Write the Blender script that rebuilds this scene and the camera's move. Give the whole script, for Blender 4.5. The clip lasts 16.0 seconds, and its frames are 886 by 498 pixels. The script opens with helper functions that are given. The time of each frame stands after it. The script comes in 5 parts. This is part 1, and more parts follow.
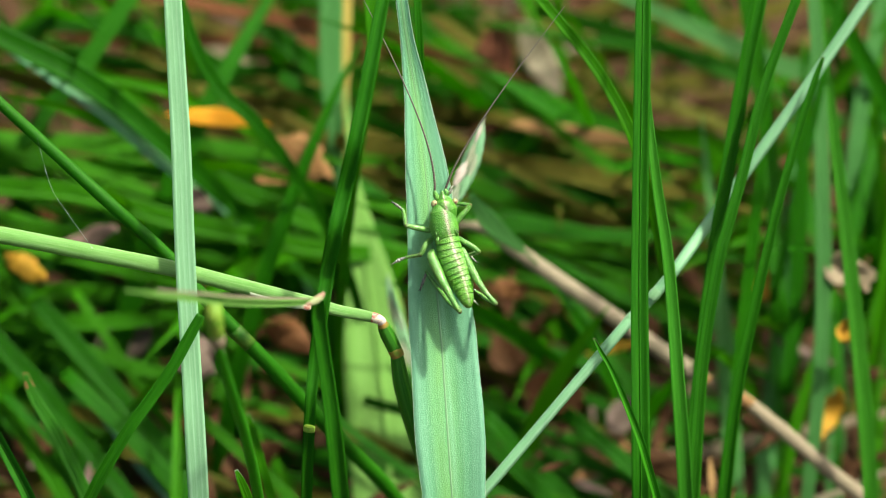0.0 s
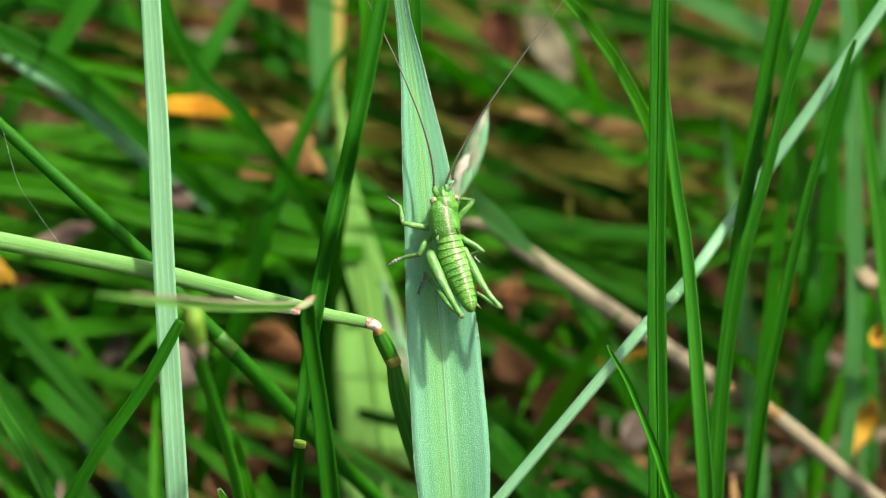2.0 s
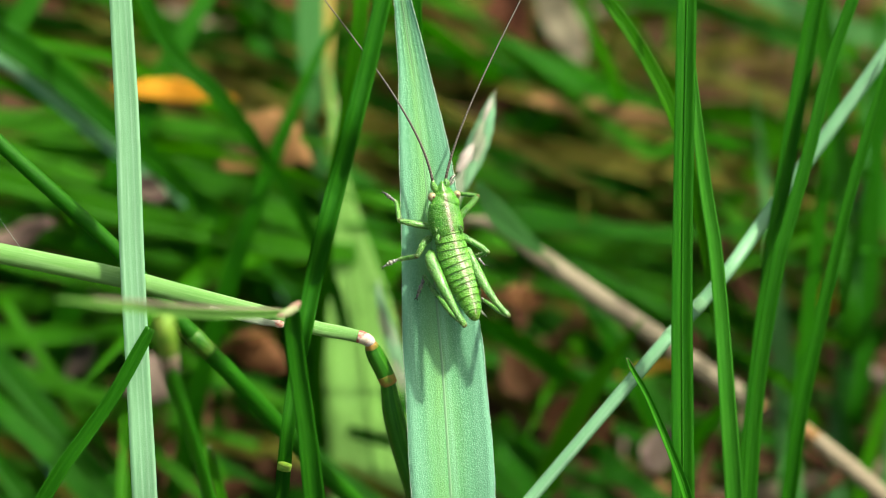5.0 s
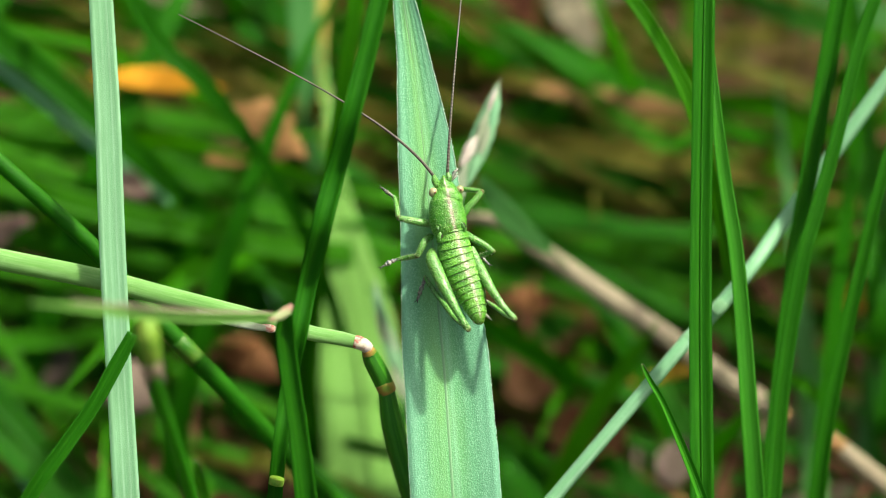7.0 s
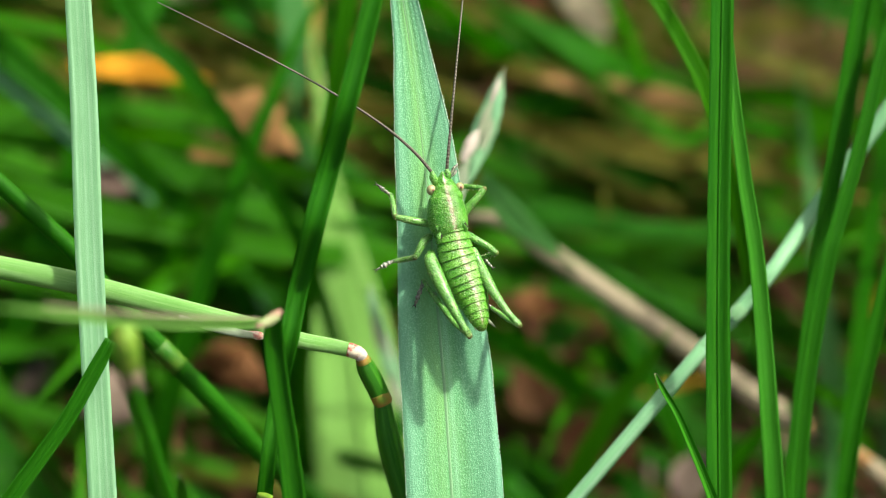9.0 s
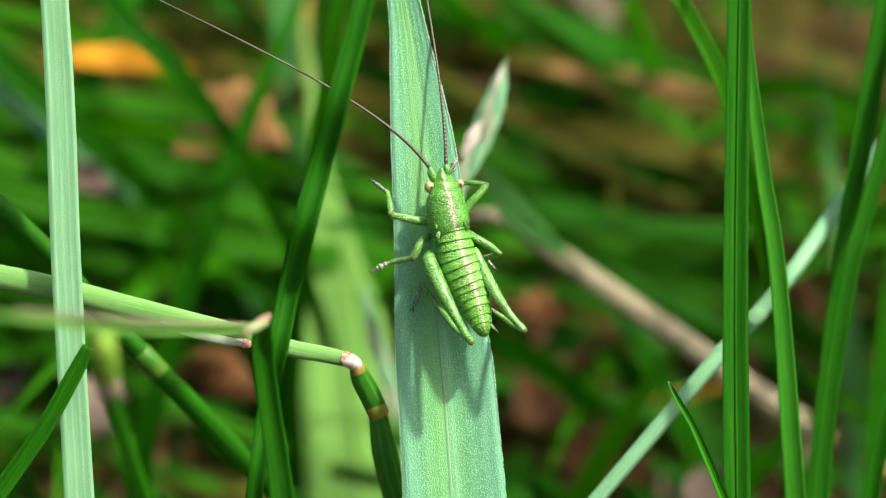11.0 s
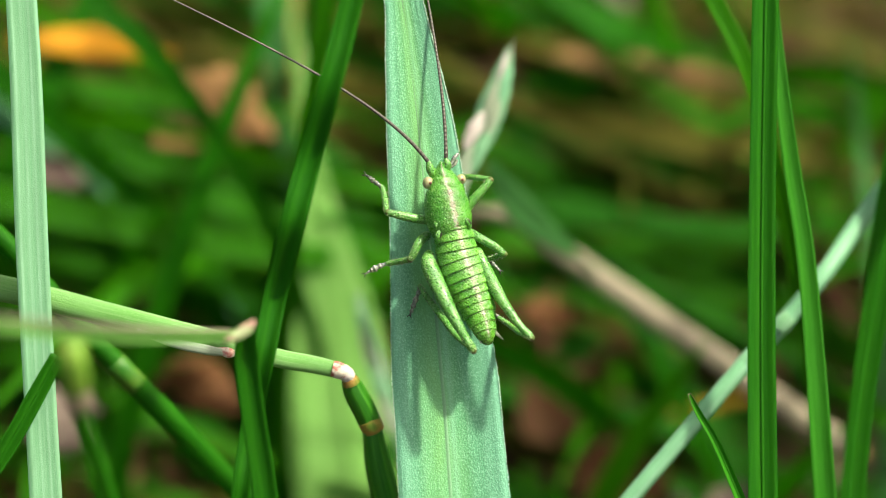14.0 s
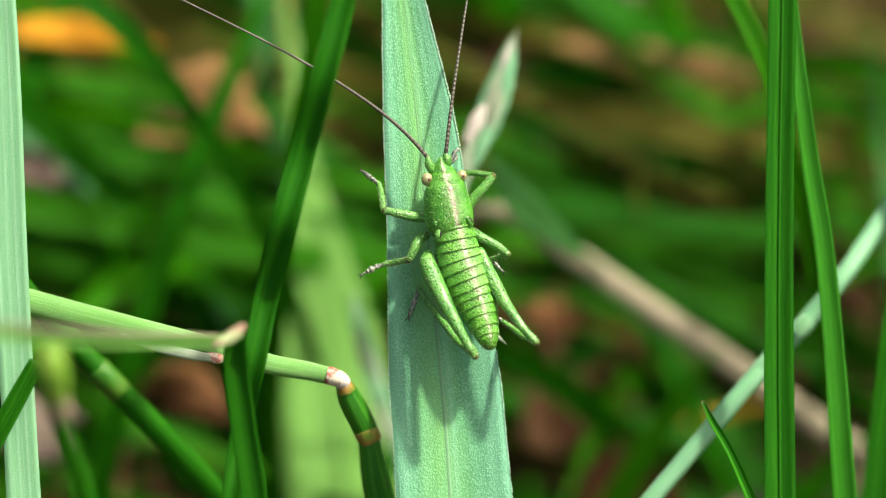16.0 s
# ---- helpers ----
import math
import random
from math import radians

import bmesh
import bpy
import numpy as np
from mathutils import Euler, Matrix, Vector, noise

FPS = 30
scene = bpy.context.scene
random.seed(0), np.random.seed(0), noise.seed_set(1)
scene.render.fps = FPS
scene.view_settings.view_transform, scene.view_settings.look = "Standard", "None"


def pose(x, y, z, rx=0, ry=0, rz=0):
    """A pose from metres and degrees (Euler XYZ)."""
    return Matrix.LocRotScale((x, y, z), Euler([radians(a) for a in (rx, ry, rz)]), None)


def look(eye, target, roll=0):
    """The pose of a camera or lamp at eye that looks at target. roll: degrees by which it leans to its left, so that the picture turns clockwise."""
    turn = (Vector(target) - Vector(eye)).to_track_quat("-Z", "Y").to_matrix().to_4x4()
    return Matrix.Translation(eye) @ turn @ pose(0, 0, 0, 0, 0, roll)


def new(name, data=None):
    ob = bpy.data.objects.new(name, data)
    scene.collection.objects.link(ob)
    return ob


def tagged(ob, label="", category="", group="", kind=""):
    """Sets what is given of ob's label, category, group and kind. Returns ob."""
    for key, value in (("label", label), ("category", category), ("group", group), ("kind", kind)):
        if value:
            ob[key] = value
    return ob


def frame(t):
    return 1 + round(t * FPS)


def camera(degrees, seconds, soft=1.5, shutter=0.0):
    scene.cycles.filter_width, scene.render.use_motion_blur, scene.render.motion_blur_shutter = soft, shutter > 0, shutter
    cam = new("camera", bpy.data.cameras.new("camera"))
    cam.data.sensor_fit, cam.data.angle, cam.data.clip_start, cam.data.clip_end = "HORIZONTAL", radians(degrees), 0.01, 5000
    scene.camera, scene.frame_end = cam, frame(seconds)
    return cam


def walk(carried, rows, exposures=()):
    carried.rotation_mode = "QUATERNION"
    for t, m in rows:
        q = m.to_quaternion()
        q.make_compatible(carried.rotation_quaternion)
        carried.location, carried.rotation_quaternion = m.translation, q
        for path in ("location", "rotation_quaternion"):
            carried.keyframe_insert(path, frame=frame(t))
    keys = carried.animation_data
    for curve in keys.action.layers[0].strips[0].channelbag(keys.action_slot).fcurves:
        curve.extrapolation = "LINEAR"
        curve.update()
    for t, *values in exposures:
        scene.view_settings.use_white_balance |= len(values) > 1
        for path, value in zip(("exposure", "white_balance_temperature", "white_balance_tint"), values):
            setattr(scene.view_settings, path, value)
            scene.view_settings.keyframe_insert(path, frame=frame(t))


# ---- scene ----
# Places are given in millimetres on the face of the main leaf: u across, v up the leaf, w out of its face.
PITCH = radians(45)
HEIGHT = 0.055
FACE = Matrix.Translation((0, 0, HEIGHT)) @ Matrix((
    (1, 0, 0, 0),
    (0, math.sin(PITCH), -math.cos(PITCH), 0),
    (0, math.cos(PITCH), math.sin(PITCH), 0),
    (0, 0, 0, 1)))


def at(u, v, w):
    return FACE @ Vector((u / 1000, v / 1000, w / 1000))


# ---- camera ----
cam = camera(5.087, 16.0, 0.9)
walk(cam, [
    (0, look(at(0.000, 0.000, 1210.00), at(0.000, 0.000, 0), -0.013)),
    (0.5, look(at(0.135, -0.079, 1195.75), at(0.135, -0.079, 0), -0.203)),
    (1, look(at(-0.035, -0.058, 1162.32), at(-0.035, -0.058, 0), -0.118)),
    (1.5, look(at(0.027, -0.033, 1136.48), at(0.027, -0.033, 0), -0.093)),
    (2, look(at(-0.032, -0.065, 1114.71), at(-0.032, -0.065, 0), -0.120)),
    (2.5, look(at(-0.185, -0.122, 1095.06), at(-0.185, -0.122, 0), 0.039)),
    (3, look(at(-0.016, -0.027, 1074.01), at(-0.016, -0.027, 0), 0.028)),
    (3.5, look(at(-0.097, -0.056, 1054.24), at(-0.097, -0.056, 0), 0.123)),
    (4, look(at(-0.121, -0.023, 1036.63), at(-0.121, -0.023, 0), 0.160)),
    (6.5, look(at(-0.196, -0.072, 949.79), at(-0.196, -0.072, 0), 0.131)),
    (7, look(at(-0.317, -0.080, 935.77), at(-0.317, -0.080, 0), 0.018)),
    (7.5, look(at(-0.251, -0.045, 914.43), at(-0.251, -0.045, 0), 0.006)),
    (8, look(at(-0.275, -0.113, 900.02), at(-0.275, -0.113, 0), -0.002)),
    (8.5, look(at(-0.284, 0.036, 889.20), at(-0.284, 0.036, 0), 0.060)),
    (9, look(at(-0.291, 0.032, 874.93), at(-0.291, 0.032, 0), 0.086)),
    (11.5, look(at(-0.245, 0.071, 809.79), at(-0.245, 0.071, 0), 0.018)),
    (12, look(at(-0.256, 0.082, 798.11), at(-0.256, 0.082, 0), 0.024)),
    (12.5, look(at(-0.246, 0.090, 786.17), at(-0.246, 0.090, 0), -0.109)),
    (13, look(at(-0.259, 0.089, 776.12), at(-0.259, 0.089, 0), -0.078)),
    (13.5, look(at(-0.268, 0.099, 765.29), at(-0.268, 0.099, 0), 0.005)),
    (14, look(at(-0.264, 0.076, 754.71), at(-0.264, 0.076, 0), 0.014)),
    (14.5, look(at(-0.284, 0.046, 745.46), at(-0.284, 0.046, 0), 0.002)),
    (15, look(at(-0.273, 0.055, 736.15), at(-0.273, 0.055, 0), 0.005)),
    (15.5, look(at(-0.302, 0.063, 726.32), at(-0.302, 0.063, 0), 0.032)),
    (16, look(at(-0.265, 0.064, 716.03), at(-0.265, 0.064, 0), -0.016)),
], [(0, 0.64, 6720, 4), (16, 0.64, 6720, 4)])
aim = new("focus_mark")
aim.location = at(0, 0, 1.8)
cam.data.dof.use_dof, cam.data.dof.focus_object = True, aim
cam.data.dof.aperture_fstop = 12.5

# ---- light ----
SUN = FACE.to_3x3() @ Vector((0.80, 1.45, 1.0)).normalized()
world = bpy.data.worlds.new("world")
scene.world = world
world.use_nodes = True
sky = world.node_tree.nodes.new("ShaderNodeTexSky")
sky.sky_type, sky.sun_disc = "NISHITA", False
sky.air_density, sky.dust_density, sky.ozone_density = 0.35, 6.0, 0.1
sky.sun_elevation, sky.sun_rotation = math.asin(SUN.z), math.atan2(SUN.x, SUN.y)
world.node_tree.nodes["Background"].inputs[1].default_value = 0.15
world.node_tree.links.new(sky.outputs[0], world.node_tree.nodes["Background"].inputs[0])
lamp = bpy.data.lights.new("sun", "SUN")
lamp.energy, lamp.angle, lamp.color = 4.4, radians(3), (1.0, 0.95, 0.84)
sun = new("sun", lamp)
sun.matrix_world = look(SUN * 3, (0, 0, 0))


# ---- materials ----
class Nodes:
    """A material's node tree, written as expressions."""

    def __init__(self, name):
        self.mat = bpy.data.materials.new(name)
        self.mat.use_nodes = True
        self.tree = self.mat.node_tree
        self.bsdf = self.tree.nodes["Principled BSDF"]
        self.out = self.tree.nodes["Material Output"]

    def add(self, kind):
        return self.tree.nodes.new(kind)

    def put(self, socket, v):
        if isinstance(v, bpy.types.NodeSocket):
            self.tree.links.new(v, socket)
        else:
            socket.default_value = v

    def math(self, op, a, b=0.0, c=0.0):
        n = self.add("ShaderNodeMath")
        n.operation = op
        for s, v in zip(n.inputs, (a, b, c)):
            self.put(s, v)
        return n.outputs[0]

    def mix(self, f, a, b, blend="MIX"):
        n = self.add("ShaderNodeMix")
        n.data_type, n.blend_type = "RGBA", blend
        self.put(n.inputs[0], f)
        for s, v in ((n.inputs[6], a), (n.inputs[7], b)):
            self.put(s, (*v, 1) if isinstance(v, tuple) else v)
        return n.outputs[2]

    def noise(self, co, scale, detail=3.0, rough=0.55):
        n = self.add("ShaderNodeTexNoise")
        self.put(n.inputs["Vector"], co)
        self.put(n.inputs["Scale"], scale)
        self.put(n.inputs["Detail"], detail)
        self.put(n.inputs["Roughness"], rough)
        return n.outputs["Fac"]

    def cells(self, co, scale):
        n = self.add("ShaderNodeTexVoronoi")
        self.put(n.inputs["Vector"], co)
        self.put(n.inputs["Scale"], scale)
        return n.outputs["Distance"]

    def span(self, v, a, b, lo=0.0, hi=1.0):
        n = self.add("ShaderNodeMapRange")
        for s, x in zip(n.inputs, (v, a, b, lo, hi)):
            self.put(s, x)
        return n.outputs[0]

    def uv(self):
        n = self.add("ShaderNodeUVMap")
        n.uv_map = "UVMap"
        x = self.add("ShaderNodeSeparateXYZ")
        self.put(x.inputs[0], n.outputs[0])
        return n.outputs[0], x.outputs[0], x.outputs[1]

    def place(self):
        return self.add("ShaderNodeTexCoord").outputs["Object"]

    def stretch(self, co, x, y, z):
        n = self.add("ShaderNodeMapping")
        self.put(n.inputs["Vector"], co)
        n.inputs["Scale"].default_value = (x, y, z)
        return n.outputs[0]

    def bump(self, h, strength, distance=0.0002):
        n = self.add("ShaderNodeBump")
        self.put(n.inputs["Height"], h)
        n.inputs["Strength"].default_value, n.inputs["Distance"].default_value = strength, distance
        self.put(self.bsdf.inputs["Normal"], n.outputs[0])

    def thin(self, share, colour):
        """Lets a share of the light through, as a thin leaf does."""
        n, m = self.add("ShaderNodeBsdfTranslucent"), self.add("ShaderNodeMixShader")
        self.put(n.inputs[0], (*colour, 1) if isinstance(colour, tuple) else colour)
        m.inputs[0].default_value = share
        self.put(m.inputs[1], self.bsdf.outputs[0])
        self.put(m.inputs[2], n.outputs[0])
        self.put(self.out.inputs[0], m.outputs[0])


def leaf_material(name, base, vein, glow, veins=9, rough=0.45, grain=0.25, share=0.2, mid=0.0, velvet=0.0, gloss=0.3, ribs=0.4, relief=0.35):
    """A grass blade: lengthwise veins, blotches, fine grain. UV x runs across, y along in centimetres."""
    n = Nodes(name)
    uv, x, y = n.uv()
    wave = n.math("SINE", n.math("MULTIPLY", x, veins * math.tau))
    fine = n.noise(n.stretch(uv, 60, 1.4, 1), 1.0, 2)
    blot = n.noise(n.stretch(uv, 2.0, 0.7, 1), 1.6, 4)
    dots = n.noise(n.stretch(uv, 40, 40, 1), 2.0, 2)
    rib = n.math("MULTIPLY", n.span(wave, 0.2, 1.0, 0.0, ribs), n.span(n.noise(n.stretch(uv, 5, 0.3, 1), 1.0, 2), 0.35, 0.65, 0.3, 1.0))
    line = n.math("ADD", rib, n.span(fine, 0.45, 0.75, 0.0, 0.6))
    c = n.mix(line, base, vein)
    c = n.mix(n.span(blot, 0.4, 0.75, 0.0, 0.55), c, tuple(0.62 * k for k in base))
    c = n.mix(n.span(dots, 0.55, 0.75, 0.0, grain), c, tuple(min(1.0, 1.5 * k + 0.05) for k in vein))
    if velvet:
        beads = n.cells(n.stretch(n.place(), 1.15, 0.85, 1.0), 9000)
        nap = n.math("ADD", n.math("MULTIPLY", n.noise(n.place(), 5200, 3, 0.65), 0.55), n.span(beads, 0.05, 0.75, 0.45, 0.0))
        c = n.mix(n.span(nap, 0.50, 0.66, 0.0, velvet), c, tuple(min(1.0, 1.25 * k + 0.12) for k in vein))
        c = n.mix(n.span(nap, 0.30, 0.44, 0.6 * velvet, 0.0), c, tuple(0.6 * k for k in base))
        dots = nap
    if mid:
        # sheen and translucency put into the colour: yellower centre band, bluer paler margins
        middle = n.span(n.math("ABSOLUTE", n.math("SUBTRACT", x, 0.56)), 0.05, 0.26, 0.75, 0.0)
        c = n.mix(n.math("MULTIPLY", middle, n.span(blot, 0.3, 0.6, 0.3, 1.0)), c, tuple(k * f for k, f in zip(vein, (1.05, 1.06, 0.50))))
        for edge in (n.span(x, 0.02, 0.34, 0.5, 0.0), n.span(x, 0.74, 0.97, 0.0, 0.5)):
            c = n.mix(edge, c, tuple(k * f for k, f in zip(vein, (1.0, 0.98, 1.28))))
        rib = n.span(n.math("ABSOLUTE", n.math("SUBTRACT", x, 0.47)), 0.012, 0.05, mid, 0.0)
        c = n.mix(rib, c, tuple(min(1.0, 1.3 * k + 0.08) for k in vein))
    info = n.add("ShaderNodeObjectInfo")
    c = n.mix(n.span(info.outputs["Random"], 0, 1, 0.0, 0.3), c, tuple(k * f for k, f in zip(base, (1.5, 0.85, 0.7))))
    n.put(n.bsdf.inputs["Base Color"], c)
    n.put(n.bsdf.inputs["Roughness"], n.span(dots, 0.3, 0.7, rough - 0.08, rough + 0.12))
    n.bsdf.inputs["Specular IOR Level"].default_value = gloss
    n.bump(n.math("ADD", n.math("MULTIPLY", wave, 0.22), n.math("ADD", n.math("MULTIPLY", fine, 0.6), dots)), relief)
    n.thin(share, glow)
    return n.mat


GLAUCOUS = leaf_material("glaucous_leaf", (0.125, 0.45, 0.215), (0.25, 0.59, 0.35), (0.12, 0.5, 0.08), 7, 0.5, 0.5, 0.2, 0.3, 0.9)
PALE = leaf_material("pale_leaf", (0.155, 0.41, 0.20), (0.315, 0.575, 0.365), (0.18, 0.5, 0.08), 4, 0.5, 0.4, 0.15, velvet=0.1, ribs=0.85, relief=0.14)
STEM = leaf_material("stem_green", (0.12, 0.35, 0.06), (0.32, 0.55, 0.23), (0.2, 0.48, 0.03), 4, 0.4, 0.3, 0.1)
FRESH = leaf_material("fresh_grass", (0.026, 0.178, 0.001), (0.062, 0.28, 0.004), (0.09, 0.44, 0.001), 4, 0.4, 0.10, 0.28, gloss=0.10)
DARK = leaf_material("dark_grass", (0.012, 0.12, 0.001), (0.030, 0.19, 0.003), (0.04, 0.31, 0.001), 3, 0.4, 0.06, 0.28, gloss=0.10)
MID = leaf_material("mid_grass", (0.026, 0.19, 0.007), (0.07, 0.30, 0.025), (0.06, 0.4, 0.01), 4, 0.42, 0.12, 0.25, gloss=0.16)
OCHRE = leaf_material("ochre_dead_leaf", (0.40, 0.25, 0.02), (0.5, 0.34, 0.06), (0.4, 0.25, 0.02), 6, 0.5, 0.2, 0.2, gloss=0.15)
BLADE = leaf_material("glossy_grass", (0.012, 0.118, 0.002), (0.045, 0.25, 0.008), (0.05, 0.36, 0.003), 2, 0.42, 0.10, 0.28, gloss=0.14, ribs=0.5)
SUNNY = leaf_material("sunlit_leaf", (0.20, 0.50, 0.10), (0.32, 0.62, 0.19), (0.25, 0.6, 0.06), 7, 0.5, 0.2, 0.25, gloss=0.15)
YELLOW = leaf_material("yellowing_leaf", (0.56, 0.47, 0.10), (0.62, 0.55, 0.18), (0.4, 0.36, 0.04), 5, 0.5, 0.2, 0.25)
FADED = leaf_material("fading_grass", (0.09, 0.26, 0.04), (0.18, 0.36, 0.10), (0.2, 0.4, 0.06), 4, 0.5, 0.2, 0.25, gloss=0.15)
STRAW = leaf_material("dry_straw", (0.235, 0.22, 0.14), (0.39, 0.365, 0.25), (0.3, 0.22, 0.1), 6, 0.6, 0.3, 0.1)
HUSK = leaf_material("pale_husk", (0.30, 0.44, 0.28), (0.62, 0.60, 0.54), (0.4, 0.55, 0.3), 3, 0.55, 0.5, 0.3)
ORANGE = leaf_material("orange_dead_leaf", (0.68, 0.32, 0.012), (0.76, 0.47, 0.06), (0.6, 0.3, 0.01), 6, 0.5, 0.2, 0.25, gloss=0.15)
TAN = leaf_material("tan_dead_leaf", (0.27, 0.165, 0.06), (0.38, 0.26, 0.12), (0.25, 0.15, 0.04), 6, 0.6, 0.3, 0.15, gloss=0.15)
RUST = leaf_material("rust_dead_leaf", (0.058, 0.027, 0.009), (0.095, 0.046, 0.016), (0.11, 0.055, 0.008), 6, 0.6, 0.2, 0.1, gloss=0.15)
VIVID = leaf_material("vivid_grass", (0.026, 0.225, 0.005), (0.08, 0.34, 0.018), (0.08, 0.43, 0.003), 3, 0.42, 0.10, 0.28, gloss=0.12)
SOFT = leaf_material("soft_green_leaf", (0.055, 0.225, 0.05), (0.12, 0.35, 0.115), (0.1, 0.42, 0.03), 5, 0.5, 0.2, 0.2, gloss=0.15)
WITHERED = leaf_material("withering_grass", (0.092, 0.108, 0.010), (0.15, 0.148, 0.024), (0.15, 0.15, 0.004), 4, 0.5, 0.15, 0.25, gloss=0.12)
RUSSET = leaf_material("russet_dead_leaf", (0.12, 0.055, 0.018), (0.18, 0.09, 0.032), (0.18, 0.08, 0.03), 6, 0.6, 0.25, 0.15, gloss=0.15)
TERRA = leaf_material("reddish_dead_leaf", (0.27, 0.11, 0.06), (0.36, 0.19, 0.12), (0.25, 0.1, 0.04), 6, 0.6, 0.25, 0.15, gloss=0.15)
GREY = leaf_material("grey_dead_leaf", (0.15, 0.12, 0.095), (0.25, 0.21, 0.17), (0.18, 0.14, 0.08), 6, 0.6, 0.3, 0.1, gloss=0.15)


def plain_material(name, base, other, scale, rough=0.5, bump=0.3, spec=0.4, hard=0.15):
    n = Nodes(name)
    co = n.place()
    a, b = n.noise(co, scale, 4), n.noise(co, scale * 7, 3)
    c = n.mix(n.span(a, 0.5 - hard, 0.5 + hard), base, other)
    c = n.mix(n.span(b, 0.55, 0.8, 0, 0.5), c, tuple(0.5 * k for k in base))
    n.put(n.bsdf.inputs["Base Color"], c)
    n.put(n.bsdf.inputs["Roughness"], n.span(b, 0.3, 0.7, rough - 0.1, rough + 0.1))
    n.bsdf.inputs["Specular IOR Level"].default_value = spec
    n.bump(n.math("ADD", a, b), bump, 0.3 / scale)
    return n.mat


def soil_material():
    """Dark crumbly soil under the plants; low turf covers it further off."""
    n = Nodes("damp_soil")
    co = n.place()
    a, b, c2 = n.noise(co, 90, 4), n.noise(co, 630, 3), n.noise(co, 5, 5)
    c = n.mix(n.span(a, 0.35, 0.65), (0.05, 0.03, 0.016), (0.11, 0.06, 0.03))
    c = n.mix(n.span(b, 0.55, 0.8, 0, 0.5), c, (0.025, 0.015, 0.008))
    far = n.add("ShaderNodeVectorMath")
    far.operation = "LENGTH"
    n.put(far.inputs[0], co)
    turf = n.mix(n.span(a, 0.3, 0.7), (0.03, 0.10, 0.012), (0.07, 0.16, 0.025))
    edge = n.math("ADD", far.outputs["Value"], n.span(c2, 0.3, 0.7, -0.12, 0.12))
    c = n.mix(n.span(edge, 0.2, 0.45), c, turf)
    n.put(n.bsdf.inputs["Base Color"], c)
    n.put(n.bsdf.inputs["Roughness"], n.span(b, 0.3, 0.7, 0.8, 1.0))
    n.bsdf.inputs["Specular IOR Level"].default_value = 0.15
    n.bump(n.math("ADD", a, b), 0.8, 0.003)
    return n.mat


SOIL = soil_material()
SHEATH = leaf_material("ribbed_sheath", (0.018, 0.16, 0.004), (0.085, 0.35, 0.02), (0.05, 0.36, 0.003), 9, 0.36, 0.12, 0.12, gloss=0.35, ribs=0.8)
OLIVE = plain_material("olive_joint", (0.02, 0.14, 0.003), (0.07, 0.17, 0.01), 700, 0.45)
BRACT = plain_material("pinkish_bract", (0.60, 0.58, 0.50), (0.46, 0.38, 0.33), 900, 0.55)
CREASE = plain_material("withered_crease", (0.26, 0.30, 0.14), (0.26, 0.15, 0.10), 900, 0.6, hard=0.06)
NODE = plain_material("red_node", (0.42, 0.10, 0.07), (0.66, 0.60, 0.46), 1100, 0.5, hard=0.05)
RING = plain_material("yellow_ring", (0.14, 0.24, 0.02), (0.36, 0.17, 0.04), 700, 0.5)
BUD = plain_material("yellow_green_bud", (0.10, 0.28, 0.015), (0.22, 0.33, 0.04), 700, 0.5)
CREAM = plain_material("white_hairs", (0.45, 0.62, 0.46), (0.38, 0.54, 0.38), 900, 0.5)


# ---- shaping ----
def spline(points, steps):
    """A smooth line of tuples through the given tuples."""
    a = np.array(points, float)
    a = np.vstack([2 * a[0] - a[1], a, 2 * a[-1] - a[-2]])
    rows = []
    for i in range(1, len(a) - 2):
        for k in range(steps):
            t = k / steps
            rows.append(0.5 * (2 * a[i] + (a[i + 1] - a[i - 1]) * t + (2 * a[i - 1] - 5 * a[i] + 4 * a[i + 1] - a[i + 2]) * t * t
                               + (3 * a[i] - a[i - 1] - 3 * a[i + 1] + a[i + 2]) * t ** 3))
    rows.append(a[-2])
    return np.array(rows)


def skin(bm, rings, across, along, closed):
    """Joins rings of points to a skin with UVs: x across, y along."""
    layer = bm.loops.layers.uv.get("UVMap") or bm.loops.layers.uv.new("UVMap")
    made = [[bm.verts.new(p) for p in ring] for ring in rings]
    n = len(rings[0])
    for i in range(len(rings) - 1):
        for j in range(n if closed else n - 1):
            k = (j + 1) % n
            f = bm.faces.new((made[i][j], made[i][k], made[i + 1][k], made[i + 1][j]))
            f.smooth = True
            q = j + 1
            for loop, (x, y) in zip(f.loops, ((across[j], along[i]), (across[q], along[i]), (across[q], along[i + 1]), (across[j], along[i + 1]))):
                loop[layer].uv = (x, y)
    if closed:
        for ring, y in ((made[0][::-1], along[0]), (made[-1], along[-1])):
            f = bm.faces.new(ring)
            for loop in f.loops:
                loop[layer].uv = (0.5, y)
    return made


